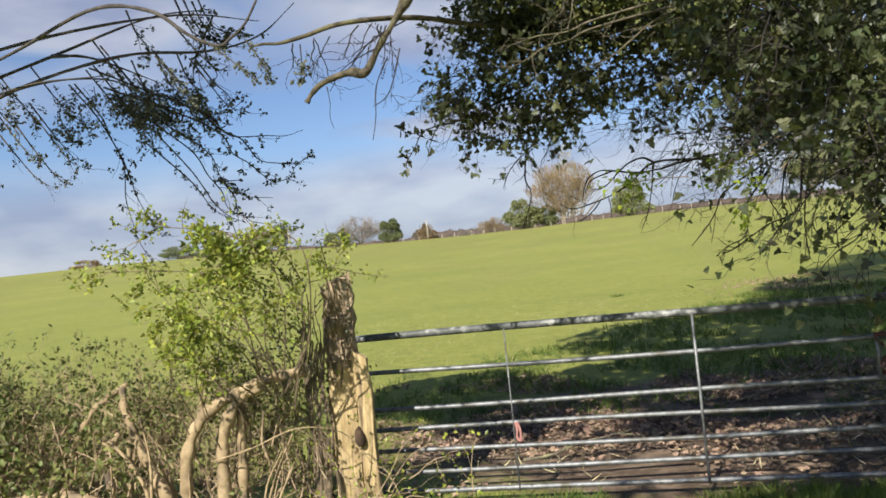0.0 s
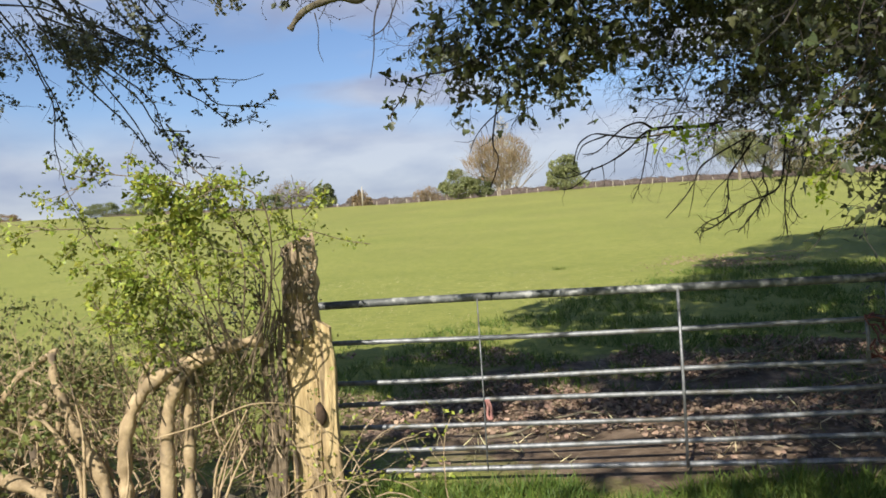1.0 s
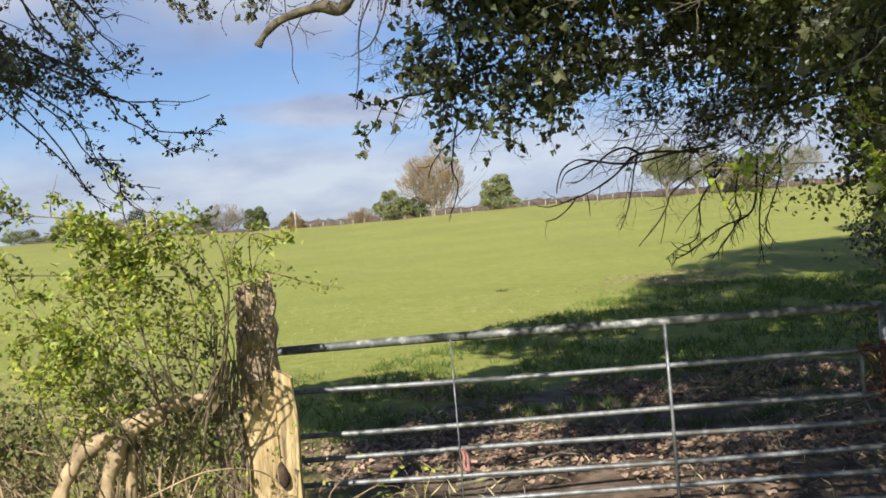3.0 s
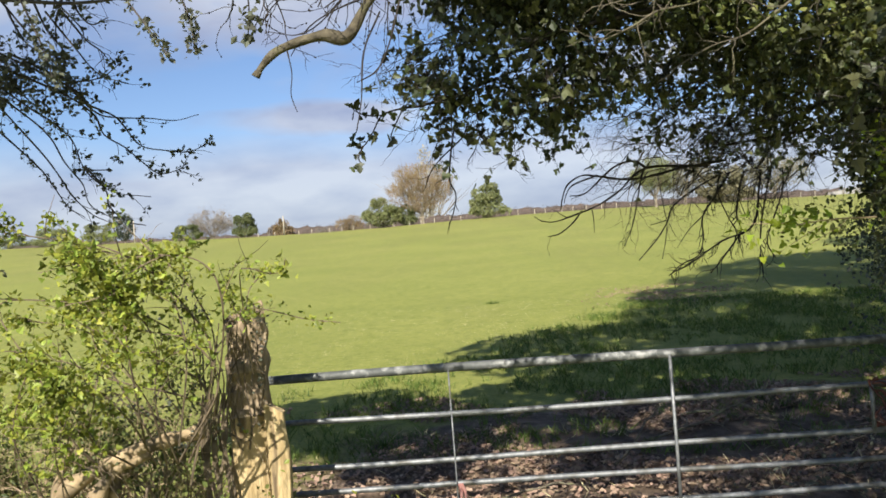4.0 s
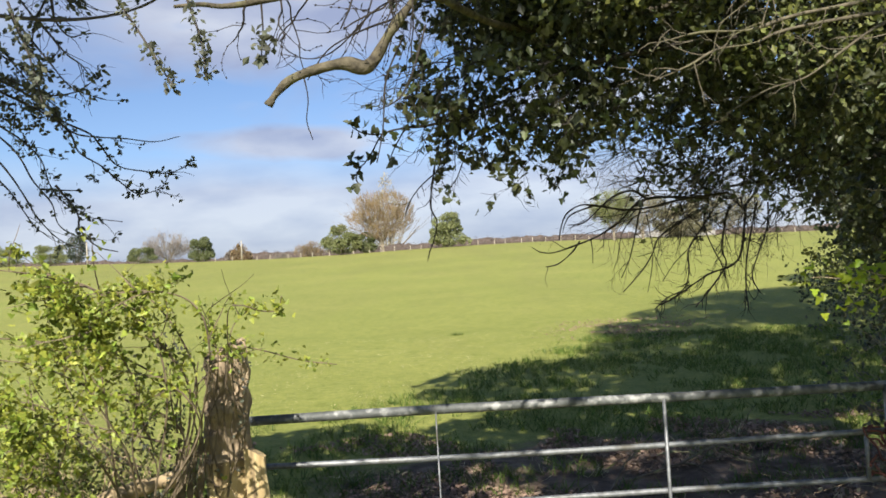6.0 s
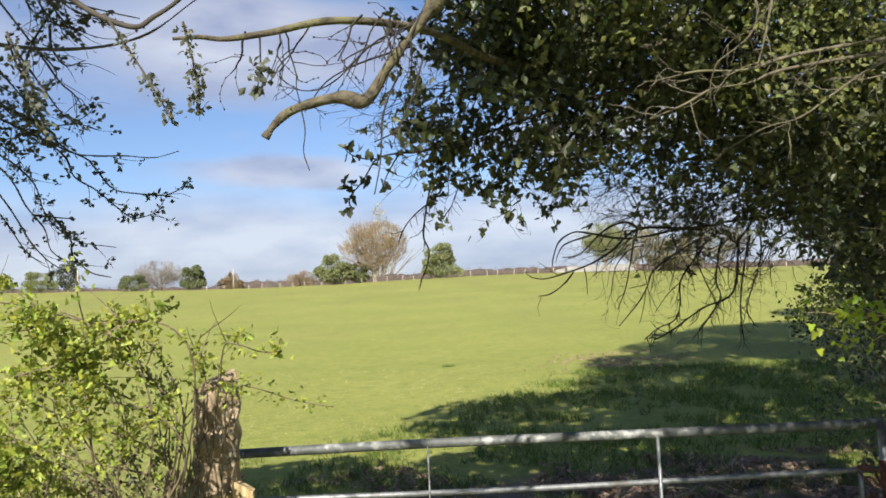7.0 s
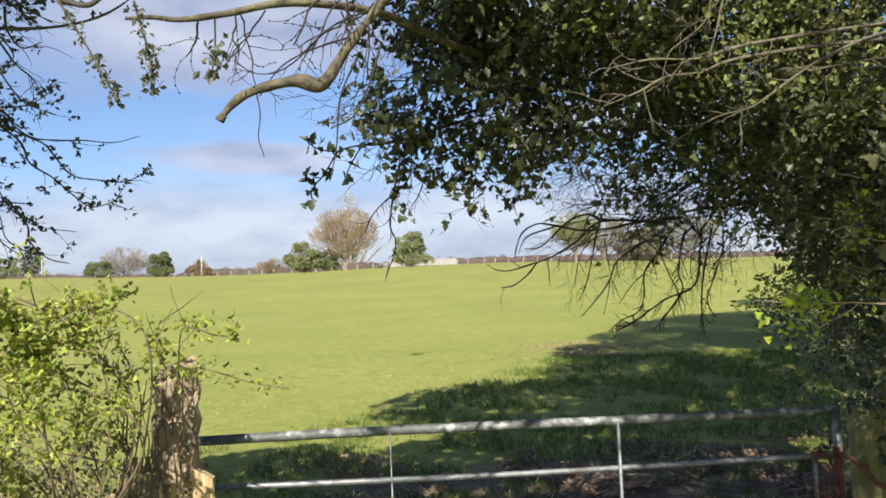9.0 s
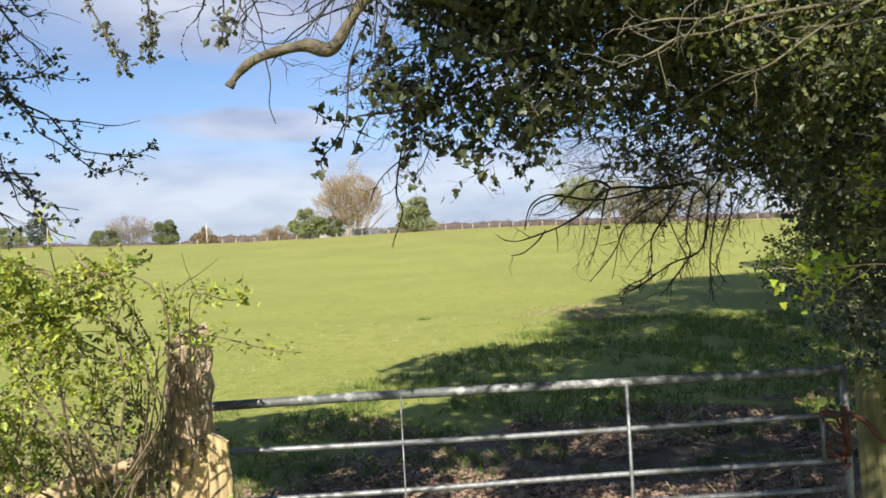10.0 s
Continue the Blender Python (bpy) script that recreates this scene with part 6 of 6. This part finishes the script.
def far_hedge():
    m = Mesh()
    xs = np.linspace(-98, 98, 260)
    top = 4.15 + 0.10 * np.sin(xs * 0.7) + 0.10 * np.sin(xs * 2.3) + 0.08 * rng.normal(size=260)
    top = np.where(xs < -40, top - 0.9, top)
    g = ground_z(xs, 0 * xs + 170)
    V = np.concatenate([np.column_stack([xs, 0 * xs + yy, g + zz]) for yy, zz in ((168.9, -0.3 + 0 * xs), (169.2, top * 0.8), (169.6, top), (170.4, top), (171.0, -0.3 + 0 * xs))])
    m.add(V, [(r * 260 + i, r * 260 + i + 1, (r + 1) * 260 + i + 1, (r + 1) * 260 + i) for r in range(4) for i in range(259)])
    n = 12000
    x = -95 + 190 * rng.random(n)
    y = 169.6 + 0.5 * rng.normal(size=n)
    h = 4.4 + 0.12 * np.sin(x * 0.7) + 0.15 * np.sin(x * 2.3)
    h = np.where(x < -40, h - 0.9, h)
    P = np.column_stack([x, y, ground_z(x, y) + h * rng.random(n) ** 0.7])
    m.cards(LEAF_T, LEAF_F, P, unit(n, 0.3), unit(n), 0.26 * (0.5 + 0.8 * rng.random(n)))
    tagged(m.part("far_hedge", M_HEDGEFAR), "clipped bare brown hedge along the far lane", "hedge", kind="stuff")


far_hedge()


def far_fence():
    T = thing("field_fence", (0, 149.3, 7.0), "pale post and wire fence along the far field edge", "fence")
    base = Mesh()
    base.box((-0.055, -0.055, -0.3), (0.055, 0.055, 0.95))
    first = None
    for k in range(44):
        x = -42 + 2.5 * k + 0.9 * rng.random()
        z = float(ground_z(x, 149.3))
        if first is None:
            first = base.part("post", M_PALE, T, at=(0, 0, 0))
            ob = first
        else:
            ob = new("post", first.data)
            ob.parent = T
        ob.location = (x, 0, z - 7.0 - 0.3 * rng.random())
        ob.rotation_euler = (0, 0.06 * rng.normal(), 0)
    for z0 in (0.45, 0.85):
        m = Mesh()
        xs = np.linspace(-36, 69, 60)
        m.tube([(x, 149.2, float(ground_z(x, 149.3)) + z0) for x in xs], 0.012, 4)
        m.part("wire", M_STEEL, T)


far_fence()


def pole(x, y, h, r):
    z = float(ground_z(x, y))
    T = thing("utility_pole", (x, y, z), "pale timber utility pole behind the field", "pole", "utility poles")
    m = Mesh()
    m.tube([(x, y, z - 0.5), (x, y, z + h)], [r, r * 0.75], 8)
    m.part("shaft", M_PALE, T, smooth=True)


pole(-62.2, 149, 4.0, 0.14)
pole(-34.4, 149, 3.6, 0.12)
pole(-57.0, 160, 4.6, 0.1)


def lorry():
    """A white articulated lorry that drives along the sunken lane towards the west."""
    z0 = 4.75
    T = thing("lorry", (0, 163, z0), "long white articulated lorry driving along the far lane", "lorry")
    W, L = 1.25, 13.2
    m = Mesh()
    m.box((2.9, 163 - W, z0 + 1.25), (2.9 + L, 163 + W, z0 + 3.85))
    body = m.part("trailer", M_WALLFAR, T, "white box trailer")
    for k in range(5):
        m = Mesh()
        x = 2.9 + L * (k + 0.5) / 5 - 0.03
        m.box((x, 163 - W - 0.03, z0 + 1.3), (x + 0.07, 163 - W - 0.004, z0 + 3.8))
        m.part("seam", M_PALE, body)
    m = Mesh()
    m.add([(0.25, 163 - W, z0 + 0.5), (2.5, 163 - W, z0 + 0.5), (2.5, 163 - W, z0 + 3.5), (0.9, 163 - W, z0 + 3.35), (0.3, 163 - W, z0 + 2.0),
           (0.25, 163 + W, z0 + 0.5), (2.5, 163 + W, z0 + 0.5), (2.5, 163 + W, z0 + 3.5), (0.9, 163 + W, z0 + 3.35), (0.3, 163 + W, z0 + 2.0)],
          [(0, 1, 2, 3, 4), (9, 8, 7, 6, 5), (0, 4, 9, 5), (4, 3, 8, 9), (3, 2, 7, 8), (2, 1, 6, 7), (1, 0, 5, 6)])
    m.part("cab", M_WALLFAR, T, "white driver's cab")
    m = Mesh()
    m.box((0.6, 163 - W - 0.02, z0 + 1.9), (1.5, 163 - W + 0.02, z0 + 2.8))
    m.part("side_window", M_ROOFFAR, T)
    for x in (1.2, 4.0, 12.0, 13.3, 14.6):
        m = Mesh()
        m.tube([(x, 163 - W, z0 + 0.5), (x, 163 + W, z0 + 0.5)], 0.5, 14)
        m.part("wheel", M_ROOFFAR, T, smooth=True)
    return T


LORRY = lorry()


# ---- what moves ----
def sway(ob, amount, period, phase, push=()):
    """A part rocks about its root in the wind; push adds degrees at set times."""
    base = Matrix.Translation(ob.location)
    rows = []
    for k in range(41):
        t = k * 0.25
        a = amount * math.sin(2 * math.pi * t / period + phase) + 0.4 * amount * math.sin(2 * math.pi * t / (period * 0.43) + 2.1 * phase)
        b = 0.5 * amount * math.sin(2 * math.pi * t / (period * 0.8) + 1.3 * phase)
        if push:
            a += float(np.interp(t, [p[0] for p in push], [p[1] for p in push]))
        rows.append((t, base @ pose(0, 0, 0, b, a, 0.5 * b)))
    walk(ob, rows)


def nod(ob, drops, amount, period, phase):
    """A hanging part sinks and rises with its bough and rocks a little; drops are (seconds, metres)."""
    rows = []
    for k in range(41):
        t = k * 0.25
        a = amount * math.sin(2 * math.pi * t / period + phase)
        d = float(np.interp(t, [p[0] for p in drops], [p[1] for p in drops]))
        rows.append((t, Matrix.Translation(ob.location - Vector((0, 0, d))) @ pose(0, 0, 0, 0.5 * a, a, 0)))
    walk(ob, rows)


# gusts press the overhanging boughs down early on
GUST = ((0, 0.13), (1.5, 0.15), (2.7, 0.17), (3.8, 0.08), (5, 0.045), (7.5, 0.0), (10, 0.045))


def motions():
    for ob in BOUGH:
        sway(ob, 0.12, 2.3, 0.4, [(t, -math.degrees(d / 3.0)) for t, d in GUST])
    for k, ob in enumerate(HAWTWIGS):
        nod(ob, [(t, 0.6 * d) for t, d in GUST], 2.0, 1.9 + 0.13 * (k % 5), 0.9 * k)
    for k, ob in enumerate(SPRIGS):
        sway(ob, 2.0, 1.6 + 0.2 * k, 1.1 * k, ((0, -14), (0.5, -6), (1, 2), (1.5, -4), (2, 3), (2.5, -6), (4, 0), (4.5, -2), (5.5, 5), (8, 2), (9, 4), (10, 8)))
    for k, ob in enumerate(TWIGS):
        nod(ob, [(t, (0.25 if world_of(ob).y < 4 else 1.0) * d) for t, d in GUST], 0.8, 2.1 + 0.1 * (k % 4), 0.7 * k)
    for k, ob in enumerate(SPRAYS):
        sway(ob, 2.5, 1.7 + 0.1 * k, 1.3 * k)
    for k, ob in enumerate(BUSH):
        sway(ob, 1.0, 1.8 + 0.12 * (k % 5), 1.1 * k)
    rows = []
    for k in range(21):
        x = 20.8 + 14.6 * (7.3 - 0.5 * k)
        rows.append((0.5 * k, pose(x, 163, float(ground_z(x + 8, 163)))))
    walk(LORRY, rows)


motions()
